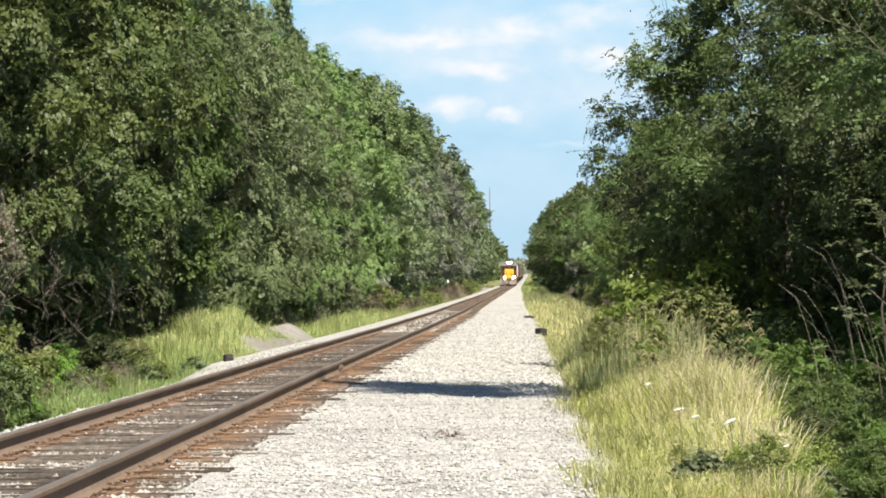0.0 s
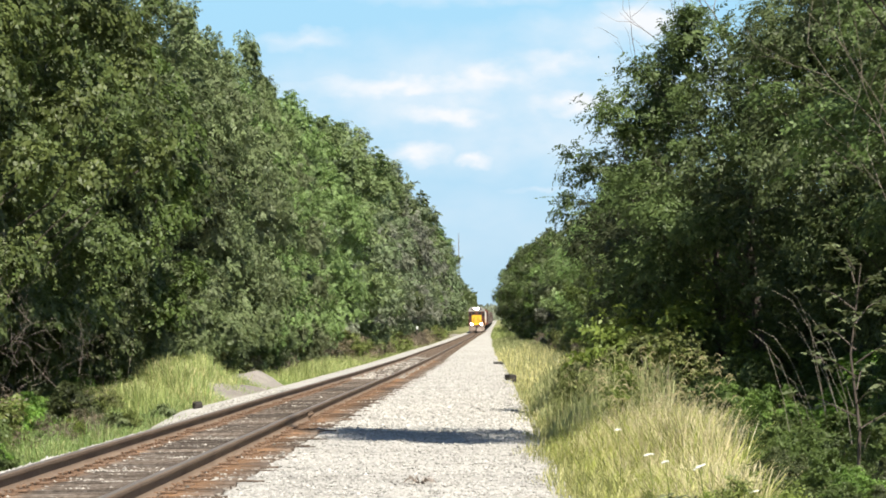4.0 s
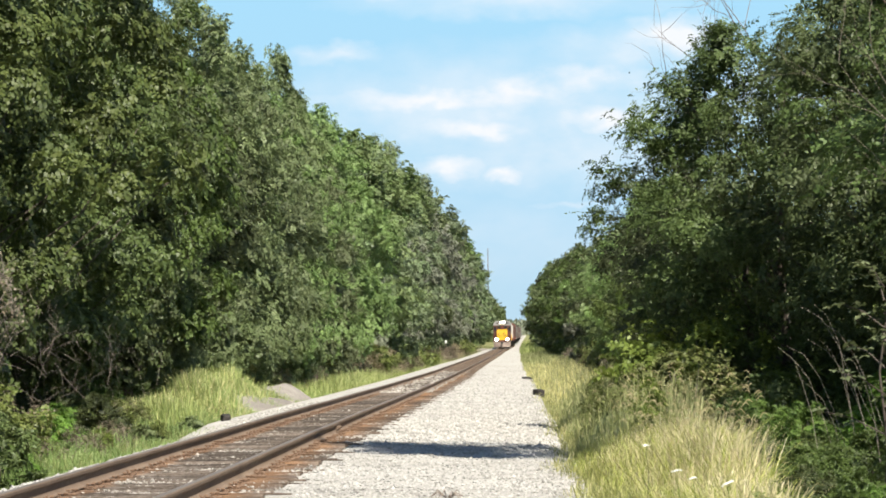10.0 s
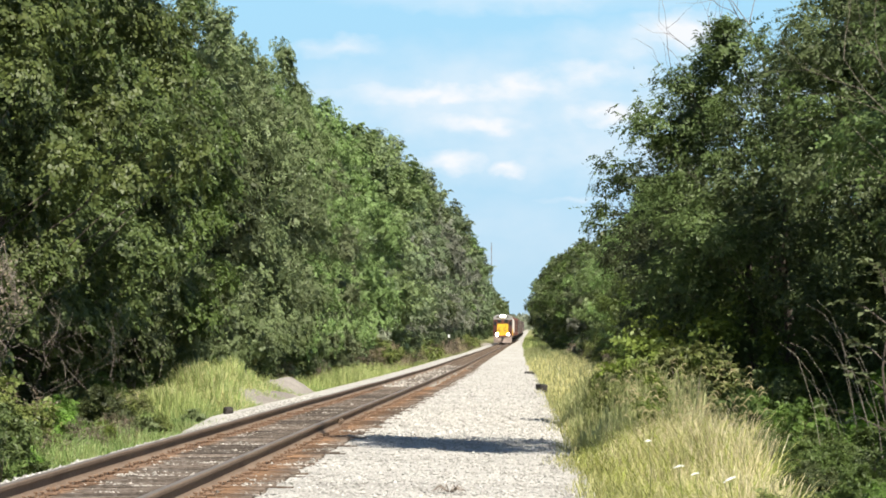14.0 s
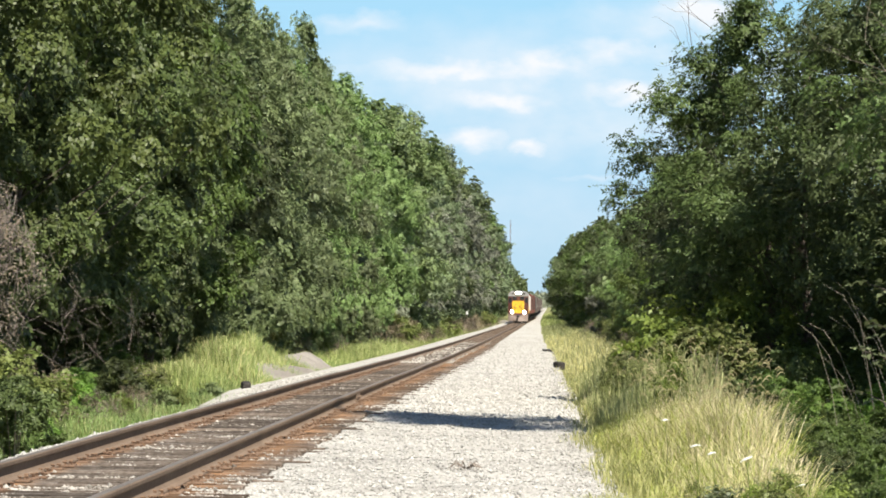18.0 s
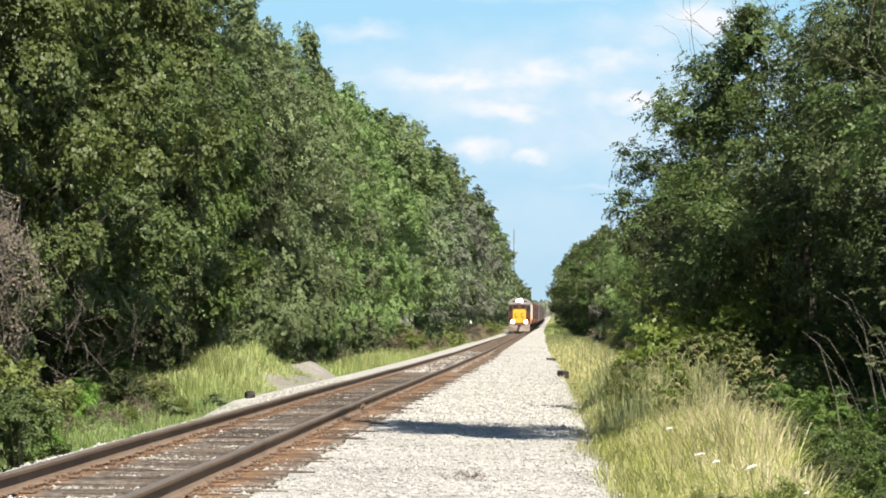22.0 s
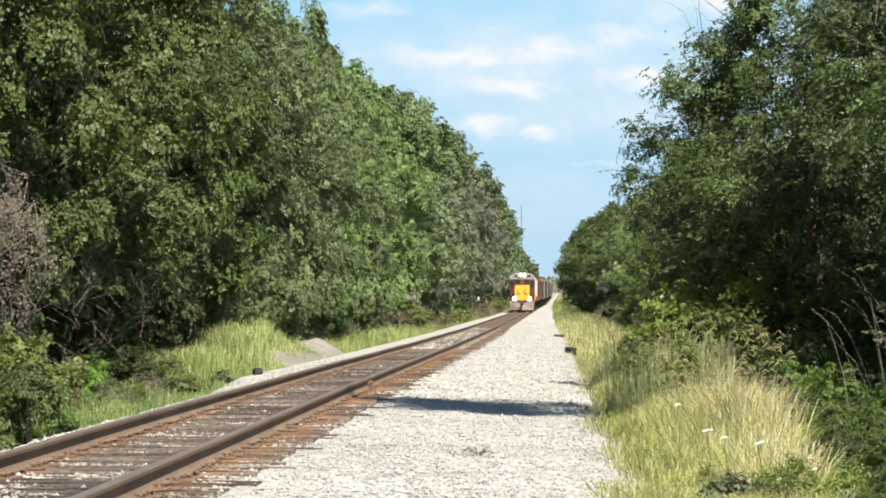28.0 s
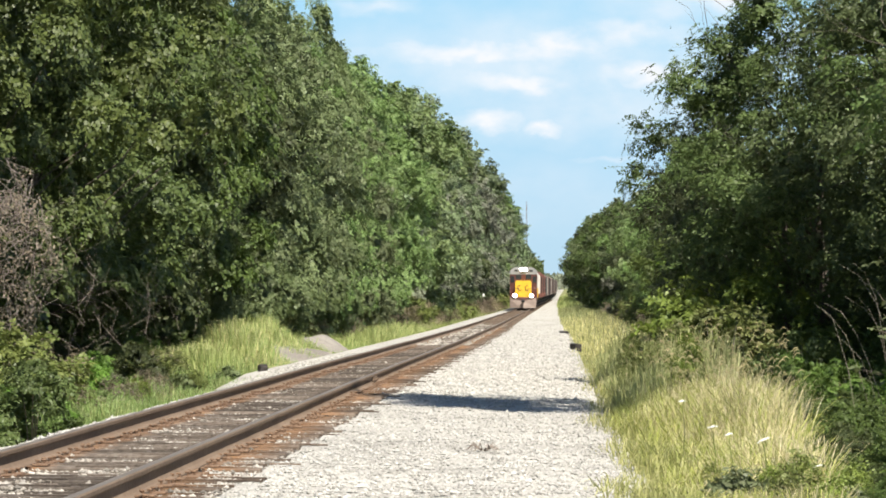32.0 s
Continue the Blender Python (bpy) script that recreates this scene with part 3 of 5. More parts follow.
def crown_points(r, c, rad, out, sprays, shoots=3):
    """Spray places over the upper and outer sides of the domes, lumpy, with shoots standing out of them."""
    n = np.maximum(6, (sprays * rad ** 2 / np.mean(rad ** 2)).astype(int))
    idx = np.repeat(np.arange(len(c)), n)
    m = len(idx)
    e = r.normal(0, 1, (m, 3)) + out[idx] * 0.75 + np.array([0, 0, 0.4])
    e[:, 2] = np.where(e[:, 2] < -0.3, -0.6 * e[:, 2], e[:, 2])
    e = unit(e)
    bump = 1 + 0.17 * np.sin(e[:, 0] * 6 + idx * 1.7) * np.sin(e[:, 1] * 6 + idx * 2.3) + 0.13 * np.sin(e[:, 2] * 9 + idx)
    deep = np.where(r.random(m) < 0.3, r.uniform(0.55, 0.85, m), r.uniform(0.84, 1.06, m))
    p = c[idx] + e * (rad[idx] * bump * deep)[:, None] * np.array([1, 1, 0.78])
    face = unit(e * 0.75 + out[idx] * 0.2 + np.array([0, 0, 0.3]))
    pts, faces = [p], [face]
    for k in range(shoots):
        d = unit(r.normal(0, 0.6, (len(c), 3)) + out * 0.7 + np.array([0, 0, 0.65]))
        for q in (0.95, 1.12, 1.28, 1.45):
            pts.append(c + d * (rad * q)[:, None] * np.array([1, 1, 0.85]) + r.normal(0, 0.03, c.shape))
            faces.append(unit(np.array([0, 0, 0.7]) + d * 0.3 + r.normal(0, 0.4, c.shape)))
    return np.concatenate(pts), np.concatenate(faces)


def tree_wood(r, height, radius, low, limbs, pts, thick=0.16):
    f, g = Form(), Form()
    lean = [(0.3 * noise.noise((k * 0.7, height, radius)), 0.3 * noise.noise((k * 0.7, radius, height)), height * 0.86 * k / 6 - (0.3 if k == 0 else 0)) for k in range(7)]
    f.tube(lean, [thick * (1.3 if k == 0 else 1 - 0.13 * k) for k in range(7)], 8)
    for k in range(limbs):
        tip = Vector(pts[r.integers(len(pts))])
        h0 = max(0.12, min(0.8, (tip.z / height) * r.uniform(0.4, 0.8)))
        i = h0 / 0.86 * 6
        a = Vector(lean[int(i)]).lerp(Vector(lean[min(6, int(i) + 1)]), i % 1)
        midp = a.lerp(tip, 0.5) + Vector((0, 0, -0.12 * radius)) + Vector(r.normal(0, 0.15, 3))
        g.tube([a, midp, tip], [thick * 0.14, thick * 0.08, 0.006], 5)
    return f, g


def leaf_quads(r, p, size):
    n = len(p)
    d, e = r.normal(0, 1, (n, 3)), r.normal(0, 1, (n, 3))
    d /= np.linalg.norm(d, axis=1, keepdims=True)
    e -= d * (d * e).sum(1, keepdims=True)
    e /= np.linalg.norm(e, axis=1, keepdims=True)
    s = (size * r.uniform(0.6, 1.4, n))[:, None]
    return np.stack([p - d * s, p + e * s * 0.6, p + d * s, p - e * s * 0.6], 1)


def make_tree(name, seed, height, radius, low, lobes, lobe, sprays, per, size, material, label, group, limbs=22, slim=0.6, shape=1.0, thick=0.16, spray=0.4, inner=70, lean=0.0, light=-0.9, shoots=3, ragged=0.3):
    r = np.random.default_rng(seed)
    c, rad, out = crown_lobes(r, height, radius, low, lobes, lobe, shape, light, ragged)
    c[:, 0] += lean * (c[:, 2] / height) ** 1.3
    pts, faces = crown_points(r, c, rad, out, sprays, shoots)
    root = tagged(new(name), label, "tree", group)
    stem, boughs_wood = tree_wood(r, height, radius, low, limbs, c, thick)
    part("trunk", stem, M["bark"], root, "rough grey-brown bark", True)
    tagged(part("limb_mass", boughs_wood, M["bark"], root, "", True), kind="stuff")
    part("crown", leaves(r, pts, faces, per, spray, size, M[material], "crown", slim), None, root)
    # the close-set leaves inside the domes and round the trunk
    i = np.repeat(np.arange(len(c)), inner)
    deep = c[i] + unit(r.normal(0, 1, (len(i), 3))) * (rad[i] * 0.62 * r.random(len(i)) ** 0.4)[:, None] * np.array([1, 1, 0.75])
    h = r.uniform(low + 0.3, height * 0.88, inner * 10)
    core = np.stack([lean * (h / height) ** 1.3, 0 * h, h], -1) + r.normal(0, 1, (len(h), 3)) * np.array([radius * 0.27, radius * 0.27, 0.2])
    part("inner_leaves", quads("inner_leaves", leaf_quads(r, np.concatenate([deep, core]), size * 0.45), M[material]), None, root)
    return root


def plant(ob, x, y, scale=1.0, turn=0.0, tall=1.0, first=False):
    z = float(ground_z(x, y)) - 0.05
    m = pose(x, y, z, 0, 0, turn) @ Matrix.Diagonal((scale, scale, scale * tall, 1))
    if first:
        ob.matrix_basis = m
        return ob
    return copy_thing(ob, m)


LEFT, RIGHT = "trees on the far side of the track", "trees beside the service road"
kinds_left = dict(
    oak=make_tree("oak_tree", 11, 12.0, 4.0, 1.0, 50, 1.05, 96, 13, 0.112, "oak", "dense dark-green broadleaf tree with leafy boughs", LEFT, slim=0.7, shoots=4),
    ash=make_tree("ash_tree", 12, 12.0, 3.6, 0.5, 52, 1.0, 92, 13, 0.115, "ash", "mid-green broadleaf tree with pale leaf undersides", LEFT, slim=0.62, shoots=5),
    maple=make_tree("maple_tree", 13, 12.0, 3.8, 1.8, 46, 1.1, 116, 14, 0.1, "dim", "deep-green broadleaf tree with heavy shade inside", LEFT, slim=0.75, ragged=0.4),
    gold=make_tree("maple_tree", 17, 12.0, 3.7, 2.6, 38, 1.0, 120, 14, 0.1, "gold", "yellow-green maple with deep dark gaps between its boughs", LEFT, slim=0.8, ragged=0.5),
    silver=make_tree("silver_maple", 14, 12.0, 3.8, 0.6, 50, 1.0, 58, 13, 0.14, "silver", "grey-green tree with silver leaf backs and haze in its colour", LEFT, slim=0.5, shoots=5),
    young=make_tree("young_tree", 15, 12.0, 3.2, 0.2, 54, 0.85, 75, 13, 0.125, "lime", "bright fresh-green young tree among darker ones", LEFT, slim=0.55, shoots=6),
)
kinds_back = [
    make_tree("oak_tree", 21, 12.0, 3.9, 0.8, 42, 1.15, 70, 11, 0.13, "oak", "dark-green broadleaf tree behind the front row", LEFT, 10, spray=0.42, inner=50),
    make_tree("oak_tree", 22, 12.0, 3.7, 0.8, 42, 1.15, 70, 11, 0.13, "dim", "deep-green broadleaf tree behind the others", LEFT, 10, spray=0.42, inner=50),
    make_tree("ash_tree", 23, 12.0, 3.6, 0.8, 42, 1.1, 70, 11, 0.13, "ash", "mid-green broadleaf tree in the second row", LEFT, 10, spray=0.42, inner=50),
    make_tree("maple_tree", 24, 12.0, 3.6, 0.8, 42, 1.1, 70, 11, 0.13, "dim", "deep-green broadleaf tree in the second row", LEFT, 10, spray=0.42, inner=50),
]
kinds_far = [
    make_tree("oak_tree", 61, 12.0, 3.8, 0.5, 40, 1.1, 42, 11, 0.2, "oak", "dark-green tree far along the track", LEFT, 6, spray=0.5, inner=40),
    make_tree("silver_maple", 62, 12.0, 3.4, 0.5, 40, 1.05, 46, 11, 0.19, "silver", "silvery grey-green tree far along the track, haze in its colour", LEFT, 6, spray=0.5, inner=40, ragged=0.45),
    make_tree("ash_tree", 63, 12.0, 3.4, 0.5, 40, 1.05, 42, 11, 0.2, "ash", "mid-green tree far along the track", LEFT, 6, spray=0.5, inner=40),
    make_tree("dusty_tree", 64, 12.0, 3.4, 0.5, 40, 1.0, 46, 11, 0.19, "dusty", "grey-brown half-withered tree with distance haze in its leaf colour", LEFT, 6, spray=0.5, inner=40, ragged=0.45),
    make_tree("maple_tree", 65, 12.0, 3.6, 0.5, 40, 1.1, 42, 11, 0.2, "dim", "very dark-green tree far along the track", LEFT, 6, spray=0.5, inner=40),
]
kinds_right = [
    make_tree("walnut_tree", 31, 9.5, 4.0, 2.2, 56, 0.8, 70, 15, 0.082, "olive", "dark-green tree with narrow leaflets overhanging the grass", RIGHT, 30, 0.48, thick=0.1, spray=0.36, light=-2.2, ragged=0.4),
    make_tree("elm_tree", 32, 9.0, 3.6, 0.3, 56, 0.8, 66, 14, 0.08, "olive", "shady green tree with small leaves and thin twigs", RIGHT, 40, 0.6, spray=0.32, light=-2.2),
    make_tree("hackberry_tree", 33, 8.5, 3.3, 0.2, 54, 0.75, 66, 14, 0.08, "gold", "olive-green tree leafy to the grass", RIGHT, 30, 0.58, spray=0.32, light=-2.2),
]
used = set()


def put(ob, x, y, scale, turn, tall):
    first = ob.name not in used
    used.add(ob.name)
    return plant(ob, x, y, scale, turn, tall, first)


rng = np.random.default_rng(77)
# far side of the track: front row, then the row behind it
y, k = 58.0, 0
kind_at = [(61, "gold"), (66, "maple"), (73, "gold"), (80, "oak"), (87, "maple"), (93, "oak"), (99, "maple"), (106, "maple"), (113, "ash"), (121, "ash"), (129, "ash"), (138, "ash"), (147, "ash"), (156, "young"),
           (165, "ash"), (173, "ash"), (182, "young"), (191, "ash"), (200, "silver"), (209, "silver")]
for y, kind in kind_at:
    h = float(np.interp(y, [55, 100, 135, 155, 172, 195, 240, 320], [14.2, 13.8, 13.7, 14.2, 14.1, 14.0, 15.4, 17.5])) * float(rng.uniform(0.93, 1.04))
    s = h / 12.0
    x = float(mid_x(y)) - 8.4 - 0.4 * s + float(rng.uniform(-1.4, 1.0))
    q = float(rng.uniform(0.8, 0.95))
    put(kinds_left[kind], x, float(y), s * q, float(rng.uniform(-38, 38)), 1 / q)
y = 50.0
while y < 215:
    h = float(np.interp(y, [55, 120, 190, 340], [15.0, 14.0, 13.6, 16.5])) * float(rng.uniform(0.9, 1.06))
    put((kinds_back[int(rng.integers(4))] if y < 110 else kinds_far[int(rng.choice([0, 2, 4]))]), float(mid_x(y)) - 13.0 + float(rng.uniform(-1, 1)), y, h / 12, float(rng.uniform(-38, 38)), 1.0)
    y += float(rng.uniform(5, 7))
y = 214.0
while y < 760:
    h = float(np.interp(y, [190, 226, 288, 364, 527, 760], [14, 14.8, 17.2, 20.0, 20.4, 19.0])) * float(rng.uniform(0.76, 1.07))
    # mostly the greyed kinds here, their leaf colour standing in for haze
    pick = 4 if 340 < y < 356 else rng.choice([1, 3, 2, 1, 3]) if y < 420 else rng.choice([2, 3, 1, 3, 2])
    put(kinds_far[int(pick)], float(mid_x(y)) + float(np.interp(y, [214, 290, 420, 760], [-7.4, -8.2, -9.1, -9.8])) - 0.1 * h + float(rng.uniform(-1.2, 0.8)), y, h / 12, float(rng.uniform(-38, 38)), 1.0)
    y += float(rng.uniform(5.5, 8)) * (1 + (y - 200) / 700)
for x, y, h in ((-11.6, 101, 5.0), (-11.5, 109, 6.0), (-11.7, 117, 5.5), (-11.6, 125, 6.5), (-11.8, 134, 6.0), (-11.6, 143, 6.5)):
    put(kinds_left["young"], x, y, h / 12, 11.0 * y % 70 - 35, 1.0)
put(kinds_left["young"], -11.7, 151, 0.75, 20.0, 1.6)
# service road side
# the tree at y 35 was added at the right edge to cast shade
for k, (x, y, s, tall) in enumerate([(8.6, 41, 1.0, 0.95), (8.6, 46.5, 1.0, 0.95), (8.3, 52, 1.0, 1.0), (8.2, 57, 1.1, 0.9), (7.7, 62, 1.0, 1.05), (7.3, 67, 0.9, 0.95), (9.4, 71, 1.0, 0.75),
                                     (6.1, 76, 0.82, 1.0), (6.4, 83, 0.8, 0.95), (9.4, 88, 1.0, 0.7), (6.3, 92, 0.8, 0.95), (8.3, 35, 0.9, 0.95), (5.1, 70, 0.72, 1.0)]):
    put(kinds_right[(0, 0, 0, 0, 1, 2, 1, 2, 2, 1, 2, 0, 2)[k]], x, y, s, (47.0 * k) % 70 - 35, tall)
leaning = make_tree("walnut_tree", 36, 7.7, 2.5, 1.2, 60, 0.6, 44, 15, 0.085, "olive", "green tree leaning out over the road's grassy edge", RIGHT, 40, 0.42, thick=0.11, spray=0.38, inner=40, lean=-1.1, light=-2.4, shoots=6, ragged=0.5)
put(leaning, 4.85, 58.0, 1.0, 0.0, 1.0)
put(leaning, 7.2, 54.0, 1.1, 25.0, 1.05)
put(leaning, 4.5, 62.0, 0.86, -15.0, 1.0)
# unseen tree right of the view, added to shade the lower roadside corner
put(kinds_right[2], 6.6, 20.0, 1.0, 20.0, 1.0)
# out-of-view trees added so their leaning crowns cast the road's shadow strip
offview_shade_tree = make_tree("walnut_tree", 35, 13.5, 1.6, 10.2, 26, 0.6, 28, 10, 0.12, "dim", "unseen tall tree added to shade a strip of the road", RIGHT, 20, 0.45, thick=0.14, inner=12, lean=-5.2)
put(offview_shade_tree, 5.95, 41.4, 1.0, 0.0, 1.0)
put(offview_shade_tree, 6.1, 38.2, 1.0, -25.0, 1.0)
put(offview_shade_tree, 5.9, 39.8, 0.95, 20.0, 1.0)
y = 98.0
while y < 760:
    h = float(np.interp(y, [99, 170, 380, 570, 760], [6.8, 6.8, 10.5, 13, 15])) * float(rng.uniform(0.86, 1.08))
    x = float(mid_x(y)) + 4.6 + float(np.interp(y, [99, 130, 170, 300, 380, 760], [4.9, 5.5, 5.8, 6.2, 5.8, 4.4])) + float(rng.uniform(-0.5, 0.6))
    if y < 125:
        put(kinds_right[int(rng.integers(1, 3))], x, y, h / 9.0, float(rng.uniform(-38, 38)), 1.0)
    elif y < 220:
        put(kinds_back[int(rng.choice([0, 2, 3, 2]))], x, y, h / 12, float(rng.uniform(-90, -25)), 1.0)
    else:
        put(kinds_far[int(rng.choice([0, 2, 3, 2]))], x, y, h / 12, float(rng.uniform(-90, -25)), 1.0)
    y += float(rng.uniform(5.0, 7.0)) * (1 + max(0, y - 200) / 500)


# woods that close the distance on both sides
def woods(name, x0, x1, y0, y1, h, count, size, seed, material="oak"):
    r = np.random.default_rng(seed)
    x, y = r.uniform(x0, x1, count), r.uniform(y0, y1, count)
    top = h * (0.85 + 0.2 * np.sin(y * 0.11) * np.sin(y * 0.037 + 1))
    z = r.random(count) ** 0.6 * top
    c = np.stack([np.interp(y, _fine, _tx) + x, y, ground_z(x + mid_x(y), y) + z], -1)
    return quads(name, np.asarray(leaf_quads(r, c, size)), M[material])


for nm, a, b in (("far_woods", -22, -9.5), ("far_woods", 10, 22)):
    tagged(new(nm, woods(nm, a, b, 740, 1900, 18, 16000, 1.1, int(a + 99))), "distant dark-green woods lining the railway", "woods", kind="stuff")
# pale leaf colour stands in for haze at the line's end
tagged(new("far_woods", woods("far_woods", -90, 90, 2100, 2900, 13, 9000, 1.4, 17, "dusty")), "distant woods where the line meets the horizon, paled by haze in their colour", "woods", kind="stuff")
tagged(new("back_woods", woods("back_woods", -27, -17, 90, 500, 11, 22000, 0.2, 4)), "shaded woods behind the front trees", "woods", kind="stuff")
tagged(new("back_woods", woods("back_woods", 13.5, 22, 50, 500, 5.5, 18000, 0.18, 6)), "shaded woods behind the roadside trees", "woods", kind="stuff")


# ---- grasses ----
def blades(name, count, region, tall, width, material, seed, bend=0.35, label=""):
    """region(r, n) gives x, y and a height factor."""
    r = np.random.default_rng(seed)
    x, y, k = region(r, count)
    n = len(x)
    z = ground_z(x, y) - 0.03
    h = r.uniform(tall[0], tall[1], n) * k
    a = r.uniform(0, 6.28, n)
    lean = r.uniform(0.1, 1.0, n) * bend
    way = np.stack([np.cos(a), np.sin(a), np.zeros(n)], -1)
    side = np.stack([-np.sin(a + 0.6), np.cos(a + 0.6), np.zeros(n)], -1) * (width * r.uniform(0.7, 1.3, n))[:, None] / 2
    up = np.array([0, 0, 1.0])
    p0 = np.stack([x, y, z], -1)
    p1 = p0 + up * (h * 0.5)[:, None] + way * (h * lean * 0.22)[:, None]
    p2 = p0 + up * (h * 0.85)[:, None] + way * (h * lean * 0.62)[:, None]
    p3 = p0 + up * (h * (1.0 - 0.25 * lean))[:, None] + way * (h * lean * 1.1)[:, None]
    if width >= 0.012:
        q = np.stack([np.stack([p0 - side, p0 + side, p2 + side * 0.7, p2 - side * 0.7], 1),
                      np.stack([p2 - side * 0.7, p2 + side * 0.7, p3 + side * 0.1, p3 - side * 0.1], 1)], 1).reshape(-1, 4, 3)
    else:
        q = np.stack([np.stack([p0 - side, p0 + side, p1 + side * 0.9, p1 - side * 0.9], 1),
                  np.stack([p1 - side * 0.9, p1 + side * 0.9, p2 + side * 0.6, p2 - side * 0.6], 1),
                  np.stack([p2 - side * 0.6, p2 + side * 0.6, p3 + side * 0.1, p3 - side * 0.1], 1)], 1).reshape(-1, 4, 3)
    me = quads(name, q, M[material])
    return tagged(new(name, me), label, "grass", kind="stuff")


def strip(v0, v1, y0, y1, edge=0.35, power=1.0, rise=2.4, limit=None):
    """A strip beside the track, thinning and lowering towards v0, denser near by."""
    def region(r, n):
        u = r.random(n)
        y = 1 / ((1 - u) / y0 + u / y1)
        q = r.random(n) ** power
        wav = 0.35 * np.sin(y * 0.9) + 0.3 * np.sin(y * 0.37 + 2)
        a = np.interp(y, *v0) if isinstance(v0, tuple) else v0
        x = mid_x(y) + a + edge * wav + q * (v1 - a)
        k = np.clip(0.22 + q * rise, 0, 1) * (0.8 + 0.25 * np.sin(x * 2.1 + y * 0.8))
        if limit:
            k = k * (0.85 + 0.6 * np.exp(-((y - 39) / 6) ** 2)) * np.clip(1.15 - 0.7 * q, 0.4, 1)
            keep = x < np.interp(y, *limit) + 0.25 * np.sin(y * 1.7)
            x, y, k = x[keep], y[keep], k[keep]
        return x, y, k
    return region


GRASS_END = ([20, 26, 32, 40, 60], [1.7, 2.0, 2.4, 2.75, 3.9])
ROAD_EDGE = ([58, 112, 172, 260], [4.8, 4.72, 4.15, 4.0])
blades("tall_grass", 36000, strip(4.75, 8.4, 22.5, 60, limit=GRASS_END), (0.25, 0.85), 0.008, "grass", 1, 1.2, "tall yellow-green grass going to seed beside the road")
blades("dry_grass", 50000, strip(4.95, 8.2, 22.5, 60, limit=GRASS_END), (0.3, 0.95), 0.006, "straw", 2, 1.0, "dry straw-coloured grass stems among the green")
blades("low_grass", 26000, strip(4.7, 8.4, 22.5, 60, limit=GRASS_END), (0.12, 0.42), 0.012, "grass", 41, 1.6, "short matted green grass under the taller stems")
blades("tall_grass", 17000, strip(ROAD_EDGE, 7.8, 58, 260, 0.2, rise=1.3), (0.4, 0.95), 0.022, "straw", 3, 0.7, "pale yellow grass along the service road")
blades("tall_grass", 16000, strip(ROAD_EDGE, 7.8, 54, 260, 0.25, rise=1.5), (0.4, 0.9), 0.02, "meadow", 13, 0.7, "greenish grass along the service road")
blades("road_edge_grass", 6500, strip(4.25, 5.1, 22.5, 100), (0.08, 0.38), 0.01, "grass", 14, 1.0, "sparse grass tufts creeping into the gravel")
blades("verge_grass", 34000, strip(-2.3, -8.5, 44, 130), (0.2, 0.75), 0.013, "turf", 4, 0.8, "fresh green grass on the slope below the track")
blades("verge_grass", 34000, strip(-3.4, -9.0, 76, 360, rise=3.5), (0.4, 1.05), 0.02, "meadow", 5, 0.7, "yellowing tall grass below the track")
blades("far_grass", 9000, strip(([240, 400, 520], [4.0, 3.8, 3.1]), 8.5, 240, 520, 0.15, rise=1.5), (0.4, 0.9), 0.05, "meadow", 23, 0.6, "pale grass far along the road")
blades("far_grass", 7000, strip(([430, 600, 900], [3.6, 2.7, 2.1]), 7.5, 430, 900, 0.15), (0.4, 1.0), 0.08, "meadow", 25, 0.6, "grass closing in on the track far away")
blades("far_grass", 9000, strip(-3.4, -8.5, 300, 760, 0.2), (0.5, 1.0), 0.06, "meadow", 24, 0.6, "pale grass far along the track")
blades("verge_grass", 10000, strip(-2.7, -4.6, 50, 120), (0.15, 0.4), 0.012, "meadow", 8, 0.9, "short yellowish grass at the ballast's edge")


blades("mound_grass", 9000, strip(-3.2, -7.2, 80, 108, 0.2, rise=1.6), (0.45, 1.0), 0.015, "meadow", 31, 0.8, "tall soft green grass on a low mound by the track")
blades("mound_straw", 5000, strip(-3.4, -7.0, 82, 108, 0.2, rise=1.6), (0.45, 0.95), 0.013, "straw", 34, 1.0, "dry pale stems among the grass on the mound")
blades("dry_tuft", 5000, strip(-2.7, -5.2, 138, 180, 0.2, rise=1.4), (0.5, 1.25), 0.022, "meadow", 32, 0.8, "pale yellow dry grass beside the trackbed")
blades("edge_weeds", 9000, strip(4.75, 6.6, 46, 80, 0.2, rise=1.4), (0.5, 1.45), 0.018, "meadow", 33, 0.55, "tall olive weed stems beside the gravel")


# ---- shrubs and weeds ----
def make_bush(name, seed, height, radius, boughs, bough, twigs, per, size, material, label, group, slim=0.55, stems=14):
    r = np.random.default_rng(seed)
    hearts, rad, out = crown_lobes(r, height, radius, 0.0, boughs, bough)
    pts, faces = crown_points(r, hearts, rad, out, twigs)
    root = tagged(new(name), label, "bush", group)
    f = Form()
    for k in range(stems):
        tip = Vector(hearts[r.integers(len(hearts))]) + Vector(r.normal(0, 0.12, 3))
        base = Vector((tip.x * 0.25, tip.y * 0.25, -0.15))
        f.tube([base, base.lerp(tip, 0.5) + Vector((0, 0, 0.12)), tip], [0.022, 0.014, 0.005], 5)
    tagged(part("stem_mass", f, M["weed" if name == "weed" else "dead"], root), kind="stuff")
    part("foliage", leaves(r, pts, faces, per, size * 3.2, size, M[material], "foliage", slim), None, root)
    return root


SHRUB = "shrubs along the wood's edge"
